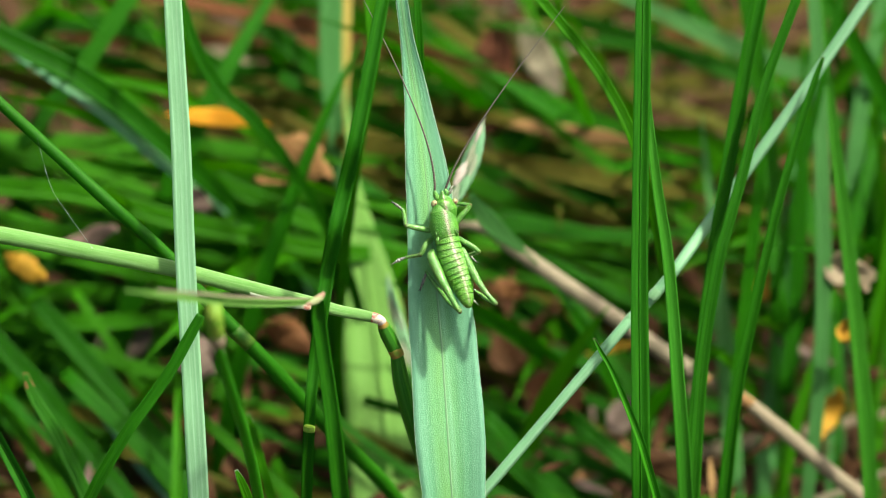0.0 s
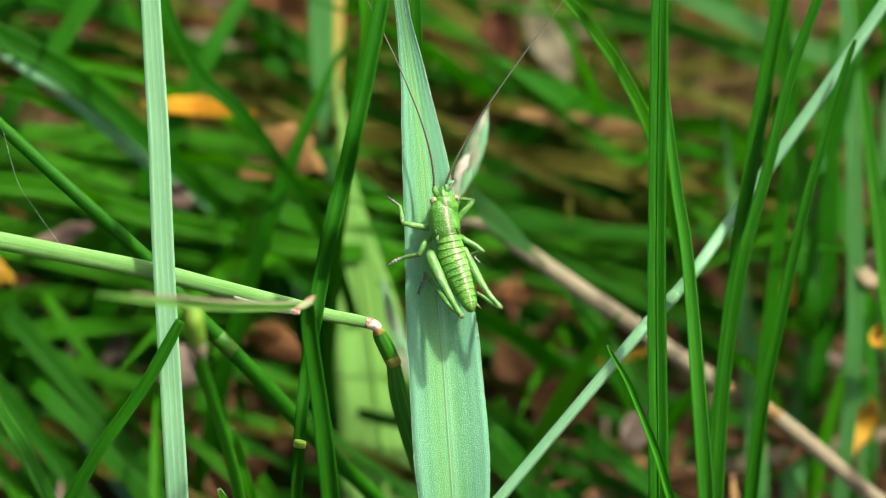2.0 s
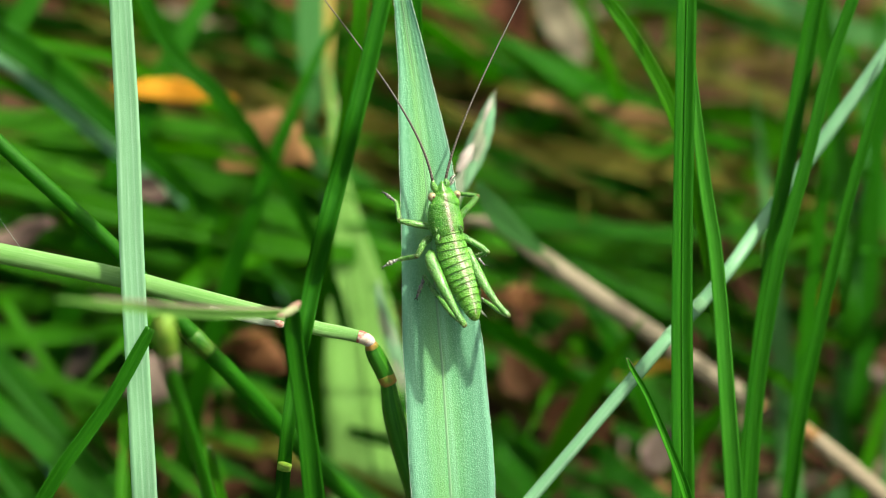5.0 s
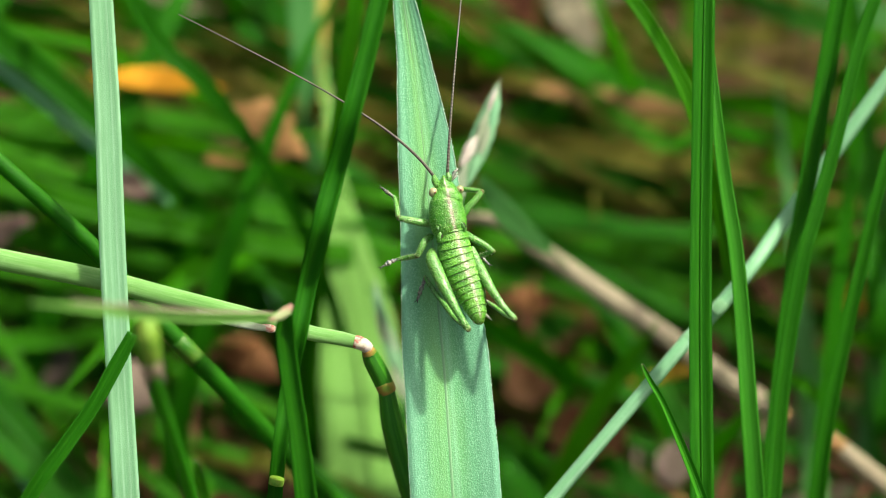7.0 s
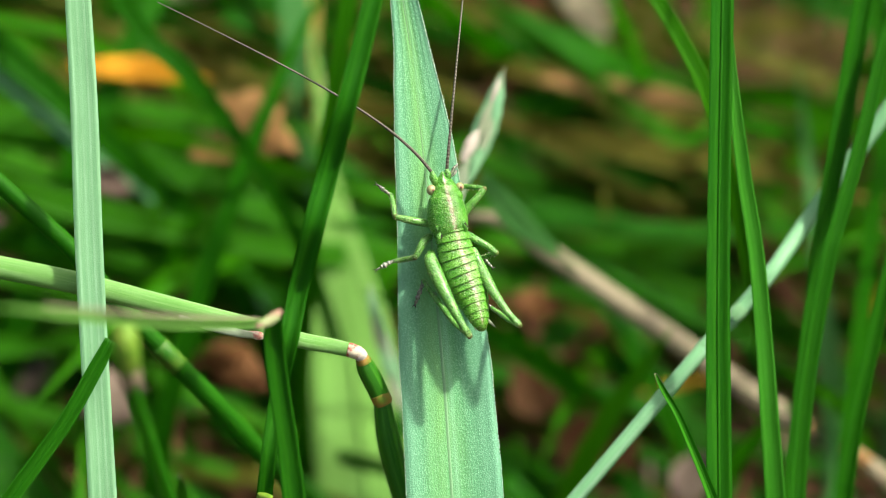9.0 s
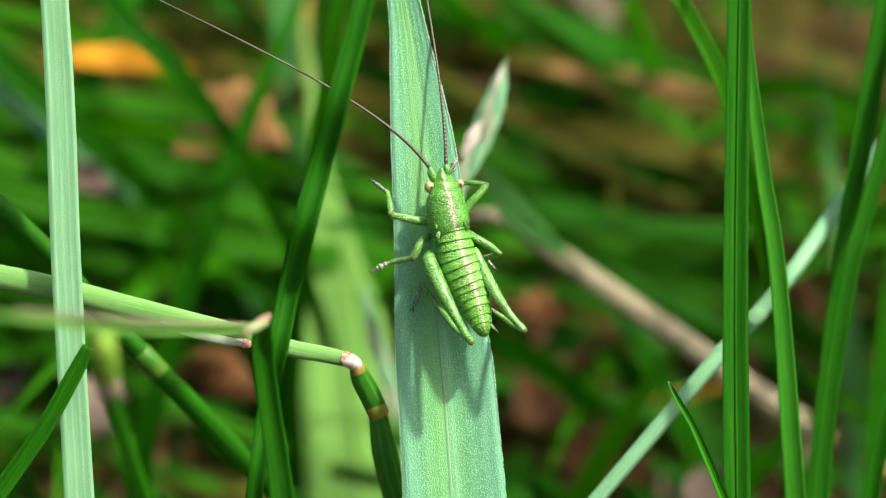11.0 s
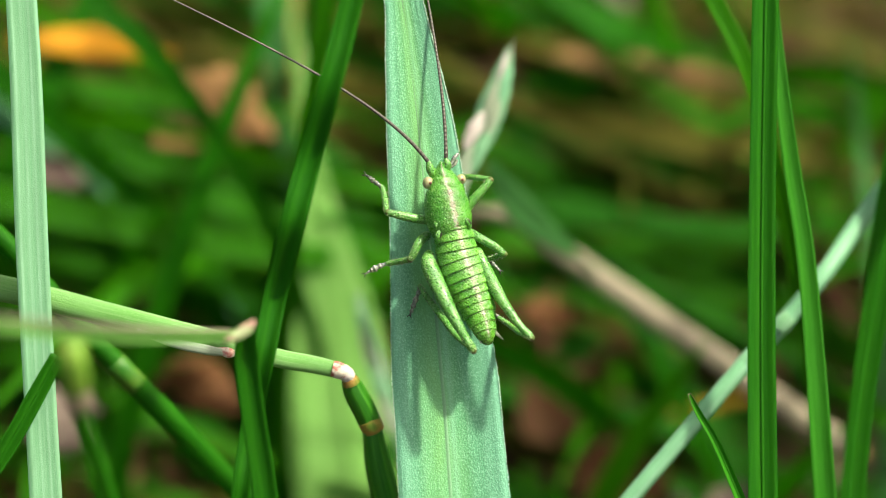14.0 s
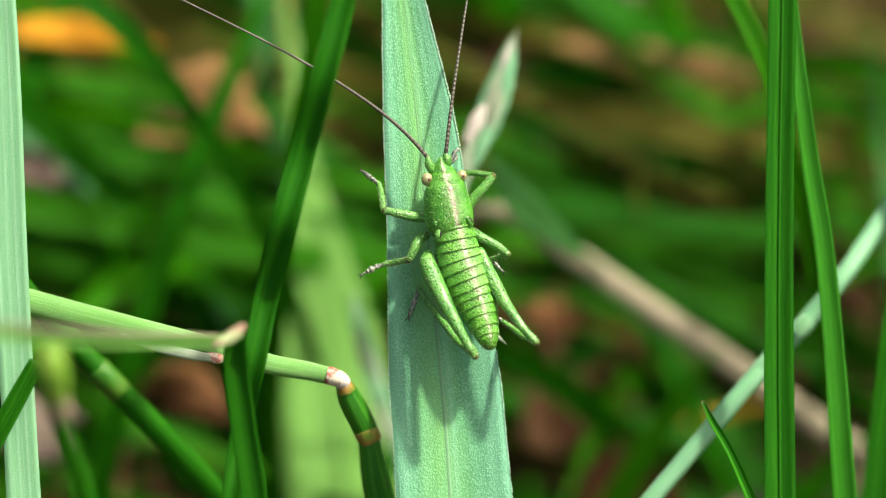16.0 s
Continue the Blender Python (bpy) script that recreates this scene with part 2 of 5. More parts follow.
def ribbon(bm, points, fold=0.15, thick=0.18, steps=8, cols=7, rough=0.0, wave=0.0, seed=0):
    """A blade of grass along (u, v, w, width[, turn in degrees]), in millimetres, with a channel of depth fold."""
    pts = [p if len(p) > 4 else (*p, 0.0) for p in points]
    rows = spline(pts, steps)
    rnd = random.Random(seed)
    line, rings, along, total = rows[:, :3], [], [], 0.0
    for i, r in enumerate(rows):
        t = Vector(line[min(i + 1, len(rows) - 1)] - line[max(i - 1, 0)]).normalized()
        s = t.cross(Vector((0, 0, 1)))
        s = s.normalized() if s.length > 1e-3 else Vector((1, 0, 0))
        s = Matrix.Rotation(radians(r[4]), 3, t) @ s
        n = s.cross(t)
        if i:
            total += float(np.linalg.norm(line[i] - line[i - 1]))
        half = max(r[3], 0.05) / 2
        half *= 1 + wave * math.sin(total * 0.5 + seed)
        top, low = [], []
        for j in range(cols):
            k = -1 + 2 * j / (cols - 1)
            e = half * (k + (rnd.uniform(-rough, rough) if abs(k) == 1 else 0))
            p = Vector(line[i]) + s * e - n * (fold * half * (1 - k * k))
            top.append(p / 1000)
            low.append((p - n * (thick * (1.0 - 0.75 * abs(k) ** 3)) ) / 1000)
        rings.append(top + low[::-1])
        along.append(total / 10)
    xs = [j / (cols - 1) for j in range(cols)]
    skin(bm, rings, xs + xs[::-1] + [0.0], along, True)


def tube(bm, points, sides=10, steps=6, flat=1.0):
    """A round stem along (u, v, w, width), in millimetres."""
    rows = spline(points, steps)
    line, rings, along, total = rows[:, :3], [], [], 0.0
    for i, r in enumerate(rows):
        t = Vector(line[min(i + 1, len(rows) - 1)] - line[max(i - 1, 0)]).normalized()
        s = t.cross(Vector((0, 0, 1)))
        s = s.normalized() if s.length > 1e-3 else Vector((1, 0, 0))
        n = s.cross(t)
        if i:
            total += float(np.linalg.norm(line[i] - line[i - 1]))
        half = max(r[3], 0.02) / 2
        rings.append([(Vector(line[i]) + s * (half * math.sin(a)) - n * (half * flat * math.cos(a))) / 1000
                      for a in (math.tau * j / sides for j in range(sides))])
        along.append(total / 10)
    skin(bm, rings, [j / sides for j in range(sides + 1)], along, True)


def mesh_of(bm, name, material):
    bmesh.ops.recalc_face_normals(bm, faces=bm.faces)
    me = bpy.data.meshes.new(name)
    bm.to_mesh(me)
    bm.free()
    me.materials.append(material)
    return me


def thing(name, bm, material, label, category, group="", kind=""):
    """One top-level mesh, built in face millimetres."""
    ob = new(name, mesh_of(bm, name, material))
    ob.matrix_world = FACE
    return tagged(ob, label, category, group, kind)


def holder(name, label, category, group=""):
    ob = new(name)
    ob.empty_display_size = 0.005
    ob.matrix_world = FACE
    return tagged(ob, label, category, group)


def part(name, bm, material, parent, label=""):
    ob = new(name, mesh_of(bm, name, material))
    ob.parent = parent
    return tagged(ob, label)


DOWN = FACE.to_3x3().inverted() @ Vector((0, 0, -1))


def rooted(points, sag=0.45, width=None):
    """Carries a line of (u, v, w, width...) on from its last point down into the soil."""
    p, q = (np.array(x[:3], float) for x in points[-2:])
    d = (q - p) / max(np.linalg.norm(q - p), 1e-6)
    rest = tuple(points[-1][4:])
    wide = width or points[-1][3]
    out = list(points)
    down = np.array(DOWN)
    for k in range(1, 12):
        f = min(1.0, k * sag / 2)
        q = q + (d * (1 - f) + down * f) * 9.0
        z = at(*q).z
        out.append((*q, wide, *rest))
        if z < -0.001:
            break
    return out


def grown(points, length, bend=(0, 0, 0)):
    """Carries a line on from its first point to a thin tip, length millimetres further."""
    p, q = (np.array(x[:3], float) for x in points[1::-1])
    d = (q - p) / max(np.linalg.norm(q - p), 1e-6)
    b, wide, rest = np.array(bend, float), points[0][3], tuple(points[0][4:])
    add = [(*(q + d * length * k + b * length * k * k), wide * (1 - k) ** 0.7 + 0.1, *rest) for k in (1.0, 0.66, 0.33)]
    return add + list(points)


def grass_blade(points, material, label, fold=0.3, tip=0, root=True, sag=0.45, bend=(0, 0, -0.2), seed=1, rib=None, point=None, ribbed=0.09):
    """A shoot of one blade with its midrib, rooted in the soil."""
    pts = [p if len(p) > 4 else (*p, 0.0) for p in points]
    if tip:
        pts = grown(pts, tip, bend)
    if root:
        pts = rooted(pts, sag)
    ob = holder("grass_shoot", label, "grass", "grass shoots")
    bm = bmesh.new()
    ribbon(bm, pts, fold, seed=seed)
    part("blade", bm, material, ob)
    bm = bmesh.new()
    tube(bm, [(p[0], p[1], p[2] - fold * p[3] / 2 + (0.02 if ribbed else -0.3), 0.05 + (ribbed or 0.1) * p[3]) for p in pts], 6, 8)
    part("midrib", bm, rib or material, ob)
    if point:
        a, b = points[0], points[1]
        bm = bmesh.new()
        ribbon(bm, [(*(a[j] + (b[j] - a[j]) * k for j in range(3)), (a[3] + (b[3] - a[3]) * k) * 1.12 + 0.05) for k in (-0.05, 0.3, 0.65)], fold, 0.3)
        part("tip", bm, point, ob, "withered tip")
    return ob


# ---- ground ----
def ground():
    """One sheet from under the grass to the horizon, finer near the middle."""
    edges = [0.0, 0.006]
    while edges[-1] < 400:
        edges.append(edges[-1] + max(0.006, 0.16 * (edges[-1] - 0.14)))
    axis = [-e for e in edges[:0:-1]] + edges
    n = len(axis)
    verts = []
    for y in axis:
        for x in axis:
            near = 1 / (1 + (x * x + y * y) / 0.6)
            p = Vector((x * 14, y * 14, 0))
            verts.append((x, y, near * 0.007 * (noise.fractal(p, 1.0, 2.0, 4) - 0.6)))
    faces = [(j * n + i, j * n + i + 1, (j + 1) * n + i + 1, (j + 1) * n + i) for j in range(n - 1) for i in range(n - 1)]
    me = bpy.data.meshes.new("ground")
    me.from_pydata(verts, [], faces)
    me.polygons.foreach_set("use_smooth", [True] * len(faces))
    me.materials.append(SOIL)
    tagged(new("ground", me), "dark damp brown soil under the grass", "ground", kind="structure")


ground()

# ---- the leaf the cricket sits on ----
bm = bmesh.new()
leaf_line = rooted(grown([(-5.0, 30.2, 0, 1.5, 25), (-4.35, 25.5, 0, 1.75, 22), (-3.65, 21.3, 0, 2.5, 12), (-3.1, 17.9, 0, 3.05, 4), (-2.7, 14.7, 0, 3.85, 0), (-2.35, 12.2, 0, 4.45, 0), (-2.05, 9.8, 0, 5.0, 0),
                          (-1.75, 7.08, 0, 5.45, 0), (-1.25, 1.98, 0, 6.1, 0), (-0.25, -8.22, 0, 7.88, 0), (0.2, -13.32, 0, 8.14, 0), (0.88, -23.01, 0, 8.5, 0)], 14, (0.1, 0, -0.4)), 0.3, 7.5)
ribbon(bm, leaf_line, 0.10, 0.25, 26, 13, 0.015, seed=3)
broad = holder("broad_grass_shoot", "broad blue-green grass leaf with pale midrib, standing upright", "grass", "grass shoots")
part("blade", bm, GLAUCOUS, broad)
bm = bmesh.new()
tube(bm, [(p[0] - 0.03 * p[3], p[1], p[2] - 0.05 * p[3] - 0.03, 0.08 + 0.035 * p[3]) for p in leaf_line], 8, 10, 0.3)
part("midrib", bm, PALE, broad, "pale raised midrib")

bm = bmesh.new()
rows = spline(leaf_line, 60)
rnd = random.Random(8)
for i in range(2, len(rows) - 2):
    if rows[i][1] < -34:
        continue
    t = Vector(rows[i + 1][:3] - rows[i - 1][:3]).normalized()
    s = Matrix.Rotation(radians(rows[i][4]), 3, t) @ t.cross(Vector((0, 0, 1))).normalized()
    for k in (-1, 1):
        p = Vector(rows[i][:3]) + s * (k * rows[i][3] * 0.495) + t * rnd.uniform(-0.1, 0.1)
        q = p + s * k * rnd.uniform(0.05, 0.13) - t * 0.1
        a = [bm.verts.new(x / 1000) for x in (p + t * 0.07, p - t * 0.07, p + Vector((0, 0, 0.09)), q)]
        for f in ((0, 1, 3), (1, 2, 3), (2, 0, 3)):
            bm.faces.new([a[j] for j in f])
part("edge_hairs", bm, CREAM, broad, "row of tiny white edge hairs")

# ---- sharp blades beside it ----
grass_blade([(-33.05, 35.56, 2, 2.14), (-32.33, 22.84, 2, 2.29), (-31.72, 12.15, 2, 2.44), (-31.27, -0.11, 2, 2.49), (-30.55, -13.29, 2, 2.44), (-29.99, -22.96, 2, 2.54)], PALE,
            "pale grey-green upright grass blade with fine ribs", 0.12, 30, ribbed=0.0)
leaning = grass_blade([(-6.17, 22.62, 11, 1.77), (-7.48, 17.07, 11, 1.82), (-8.8, 12.03, 11, 1.87), (-10.18, 7.01, 8.8, 1.92), (-11.54, 1.96, 8.8, 1.92), (-12.79, -3.1, 6, 1.82), (-13.76, -8.17, 6, 1.72), (-14.75, -13.26, 4, 1.53), (-15.51, -18.34, 4, 1.42), (-16.05, -23.48, 2, 1.43)], BLADE,
            "dark green leaning grass blade", 0.6, 40, ribbed=0.0)
bm = bmesh.new()
tube(bm, [(-15.80, -21.5, 3.2, 1.44), (-15.86, -21.8, 3.1, 1.52), (-15.92, -22.1, 3.0, 1.46)], 10, 4, 0.9)
part("ring", bm, BUD, leaning, "yellow ring round the blade's foot")
grass_blade([(24.21, 22.89, 0, 2.02), (23.95, 7.08, 0, 2.02), (23.85, -6.18, 0, 2.14), (24, -23.01, 0, 2.31)], BLADE,
            "dark green upright folded grass blade", 0.5, 45)
grass_blade([(24.88, 19.4, -4, 0.61), (25.36, 13.24, -3, 1.07), (26.28, 6.08, -3, 1.33), (27.26, -0.11, -3, 1.43), (28.02, -8.25, -3, 1.54), (28.53, -15.41, -3, 1.69), (29.13, -23.12, -4, 1.84)], MID,
            "mid-green grass blade narrowing to its tip", 0.5, 15, ribbed=0.0)
grass_blade([(18.35, -10.91, 2, 0.2), (19.02, -12.28, 2, 0.51), (20.28, -14.42, 2, 0.61), (21.81, -17.88, 2, 0.77), (23.45, -21.96, 2, 0.92), (24.47, -25.01, 2, 1.03)], VIVID,
            "short green grass blade with a pointed tip", 0.85, point=STRAW)
grass_blade([(43.35, 31.12, -7, 1.17), (39.21, 19.73, -7, 1.25), (36.79, 10, -7, 1.32), (34.72, 2.55, -7, 1.38), (33.68, -1.32, -7, 1.45), (31.7, -13.96, -8, 1.52), (30.55, -31.05, -9, 1.59)], BLADE,
            "green grass blade bowing gently outwards", 0.45, 40)
grass_blade([(38.83, 31.2, -10, 1.93), (36.41, 18.89, -10, 1.87), (34.61, 8.36, -10, 1.71), (33.09, -0.63, -10.5, 1.53), (31.44, -13.79, -11, 1.36), (29.67, -31.13, -12, 1.25)], BLADE,
            "dark green grass blade behind its neighbour", 0.85, 40)
grass_blade([(46.46, 23.35, -9, 0.28), (45.76, 21.49, -9, 0.69), (43.97, 15.96, -9, 0.96), (40.65, 4.2, -9, 1.17), (37.91, -8.24, -10, 1.31), (35.93, -17.94, -11, 1.52), (34.39, -31.15, -13, 1.67)], BLADE,
            "dark green grass blade with a withered tip", 0.85, point=RUST)
grass_blade([(-29.27, -7.98, 4, 1.12), (-30.69, -10.62, 4, 1.37), (-32.97, -14.68, 4, 1.42), (-35.51, -18.34, 4, 1.47), (-38.56, -22.66, 4, 1.52)], BLADE,
            "dark green slanting grass blade", 0.85)
grass_blade([(-25.08, -26.85, 1, 0.34), (-24.4, -28.36, 1, 1.03), (-23.25, -31.47, 0, 1.23)], FRESH, "small grass tip with a white point", 0.3, point=HUSK)
grass_blade([(-54.45, -22.2, 0, 1.37), (-52.39, -25.98, 0, 1.51), (-49.99, -30.78, 0, 1.65)], BLADE, "dark green slanting grass blade", 0.85, 40)


# ---- jointed stems ----
def kinked_stem():
    ob = holder("jointed_grass_stem", "light green grass stem broken over at a reddish joint", "grass stem", "grass stems")
    bm = bmesh.new()
    tube(bm, rooted([(-8.39, -8.95, -1, 1.28), (-10.18, -8.54, -1, 1.38), (-12.72, -8.07, 0, 1.48), (-16.29, -7.1, 0, 1.68), (-20.88, -5.98, 0, 1.84), (-26.01, -4.71, -1, 1.94), (-32.65, -3.02, -1, 2.04), (-40.3, -1.49, -1, 2.09), (-54.6, 1.27, -1, 2.14)], 0.2), 14, flat=0.6)
    part("stalk", bm, STEM, ob)
    bm = bmesh.new()
    tube(bm, [(-17.39, -7.45, 1.1, 0.41), (-16.88, -7.55, 1.2, 0.71), (-16.47, -7.65, 1.2, 0.81), (-16.07, -7.7, 1, 0.56)], 10, flat=0.6)
    part("upper_joint", bm, NODE, ob, "pinkish joint along the stem")
    bm = bmesh.new()
    ribbon(bm, [(-23.41, -5.97, 0.8, 0.31, 0), (-20.85, -6.84, 1.3, 0.66, 0), (-18.3, -7.39, 1.5, 0.76, 0), (-16.78, -7.65, 1.3, 0.51, 0)], -0.3, 0.2)
    part("white_sheath_edge", bm, HUSK, ob, "pale edge of a leaf sheath")
    bm = bmesh.new()
    tube(bm, [(-8.65, -8.87, -1, 1.23), (-8.34, -8.95, -1, 1.33), (-8.04, -9.05, -1, 1.25), (-7.73, -9.2, -1.2, 1.23), (-7.38, -9.51, -1.5, 0.97)], 12)
    part("joint", bm, NODE, ob, "reddish swollen joint")
    bm = bmesh.new()
    tube(bm, [(-7.83, -9.15, -1.2, 1.02), (-7.58, -9.31, -1.2, 1.23), (-7.32, -9.56, -1.4, 1.07)], 12)
    part("collar", bm, BRACT, ob, "whitish collar at the joint")
    bm = bmesh.new()
    tube(bm, [(-7.38, -9.52, -1.45, 1.1), (-7.28, -9.78, -1.5, 1.3), (-7.2, -9.98, -1.6, 1.40)], 14)
    part("sheath_rim", bm, RING, ob, "yellowish brown rim of the sheath")
    bm = bmesh.new()
    tube(bm, [(-7.43, -9.41, -1.5, 1.12), (-6.97, -10.59, -2, 1.74), (-6.21, -12.08, -2.5, 1.84), (-5.55, -13.52, -3, 1.74)], 14)
    part("sheath", bm, SHEATH, ob, "short dark green sheath")
    bm = bmesh.new()
    tube(bm, [(-5.95, -12.72, -2.7, 1.80), (-5.68, -13.2, -2.85, 1.80), (-5.48, -13.62, -3, 1.68)], 14)
    part("ring", bm, RING, ob, "yellow ring at the sheath's end")
    bm = bmesh.new()
    tube(bm, rooted([(-5.65, -13.37, -3, 1.54), (-5.14, -16.45, -4, 2.1), (-4.43, -19.29, -5, 2.21), (-3.56, -22.4, -6, 2.1), (-2.03, -27.33, -8, 1.96)]), 14)
    part("lower_stalk", bm, SHEATH, ob, "dark green stalk below the ring")
    return ob


def long_stem():
    ob = holder("jointed_grass_stem", "dark green round grass stem with a yellow joint", "grass stem", "grass stems")
    bm = bmesh.new()
    tube(bm, grown([(-70.38, 34.59, -3, 1.37), (-62.13, 26.89, -3, 1.44), (-53.89, 19.26, -3, 1.44), (-48.18, 14.03, -3, 1.51)] + [(-40.39, 6.9, -3, 1.59), (-36.6, 3.47, -4, 1.64), (-32.79, -0.11, -5, 1.64), (-28.72, -4.84, -6, 1.69), (-24.74, -9.06, -7, 1.85)], 35), 14)
    part("stalk", bm, BLADE, ob)
    bm = bmesh.new()
    tube(bm, rooted([(-25.05, -8.75, -7, 1.8), (-23.62, -10.19, -7.5, 1.85), (-20.83, -13.04, -9, 1.85), (-16.76, -17.53, -12, 1.86), (-11.9, -22.64, -16, 1.87), (-7.26, -27.43, -20, 1.88)]), 14)
    part("lower_stalk", bm, BLADE, ob, "darker green stalk below the joint")
    bm = bmesh.new()
    tube(bm, [(-26.17, -7.67, -6.8, 1.8), (-25.36, -8.49, -7, 1.98), (-24.74, -9.06, -7, 2), (-23.37, -10.45, -7.6, 1.9)], 14)
    part("joint", bm, OLIVE, ob, "yellowish joint")
    return ob


def slanting_stalk():
    ob = holder("slanting_stalk", "pale blue-green slanting grass stalk with faint joints", "grass stem", "grass stems")
    bm = bmesh.new()
    tube(bm, rooted(grown([(53.31, 32.53, -13, 1.45), (46.58, 22.69, -13, 1.45), (39.61, 12.86, -13, 1.45), (32.63, 3.29, -13, 1.45), (28.91, -1.86, -10, 1.39), (25.81, -5.63, -10, 1.39), (22.75, -8.75, -7, 1.39), (15.95, -16.7, -6, 1.33), (11.07, -22.45, -6, 1.33), (6.19, -28.2, -6, 1.33), (1.83, -33.33, -6, 1.33)], 20)), 14, flat=0.9)
    part("stalk", bm, PALE, ob)
    for pts in ([(23.47, -7.98, -7.1, 1.34), (22.9, -8.6, -7, 1.52), (22.34, -9.21, -7, 1.39)], [(26.28, -5.05, -8, 1.34), (25.81, -5.57, -8, 1.49), (25.35, -6.08, -8, 1.34)]):
        bm = bmesh.new()
        tube(bm, pts, 12, flat=0.8)
        part("joint", bm, PALE, ob)


def folded_blade():
    ob = holder("folded_grass_blade", "green grass blade bent sharply at a pinkish crease", "grass", "grass blades")
    bm = bmesh.new()
    ribbon(bm, rooted([(-15, -6.11, 10, 1.31, 0), (-14.97, -8.14, 9, 1.77, 0), (-14.48, -12.19, 8, 1.87, 0), (-13.74, -17.27, 7, 1.92, 0), (-13.09, -22.86, 6, 2.13, 0)]), 0.5)
    part("upright_half", bm, BLADE, ob)
    bm = bmesh.new()
    ribbon(bm, [(-14.42, -5.92, 12, 0.5, 30), (-17.23, -6.4, 15, 0.81, 25), (-21.52, -6.45, 21, 0.95, 20), (-26.21, -6.21, 28, 0.94, 20), (-30.79, -5.68, 36, 0.83, 20), (-34.42, -5.16, 42, 0.58, 20), (-37.12, -4.85, 46, 0.21, 20)], 0.3)
    part("fallen_half", bm, FADED, ob, "pale withering half")
    bm = bmesh.new()
    ribbon(bm, [(-15.96, -5.96, 14, 0.2, 0), (-19.6, -5.88, 19, 0.29, 0), (-24.32, -5.64, 26, 0.34, 0), (-28.96, -5.21, 33, 0.34, 0), (-33.53, -4.79, 40, 0.24, 0)], 0.2)
    part("withered_edge", bm, STRAW, ob, "withered greyish edge")
    bm = bmesh.new()
    tube(bm, [(-16.38, -6.66, 17, 0.32), (-15.59, -6.36, 16.6, 0.74), (-14.81, -5.83, 16, 0.93), (-14.23, -5.24, 15.6, 0.38)], 10, flat=0.45)
    part("crease", bm, CREASE, ob, "pinkish crease")


def stubby_stem():
    ob = holder("cut_grass_stem", "green grass stem with a yellow swollen top", "grass stem", "grass stems")
    bm = bmesh.new()
    tube(bm, rooted([(-26.74, -9.88, 34, 1.04), (-26.43, -11.86, 32.69, 1.11), (-25.49, -15.67, 26.15, 1.22), (-23.64, -22.62, 15.69, 1.33)]), 12)
    part("stalk", bm, VIVID, ob)
    bm = bmesh.new()
    tube(bm, [(-27.03, -6.53, 36, 1.81), (-26.93, -7.9, 36, 2.1), (-26.81, -9.38, 35, 2.06), (-26.69, -10.47, 34, 1.81)], 12)
    part("swollen_top", bm, BUD, ob, "yellow-green swollen top")
    bm = bmesh.new()
    tube(bm, [(-26.73, -10.07, 34.4, 1.86), (-26.64, -10.67, 34, 1.96), (-26.56, -11.26, 33.4, 1.76)], 12)
    part("ring", bm, STRAW, ob, "tan ring below the swollen top")


broken_stem = kinked_stem()
swaying_stem = long_stem()
slanting_stalk()
folded_blade()
stubby_stem()

bm = bmesh.new()
silk = [(-49.31, 13.47, -2, 0.005), (-47.6, 7.62, -0.5, 0.005), (-45.53, 4.33, 0, 0.005), (-42.25, -0.33, -0.5, 0.005)]
tube(bm, silk, 5, 6)
rnd = random.Random(4)
for p in spline(silk, 9):
    if rnd.random() < 0.6:
        bmesh.ops.create_icosphere(bm, subdivisions=1, radius=rnd.uniform(0.00003, 0.00007), matrix=Matrix.Translation(Vector(p[:3]) / 1000))
thing("spider_silk", bm, CREAM, "thin white beaded thread of spider silk between two stems", "spider silk")

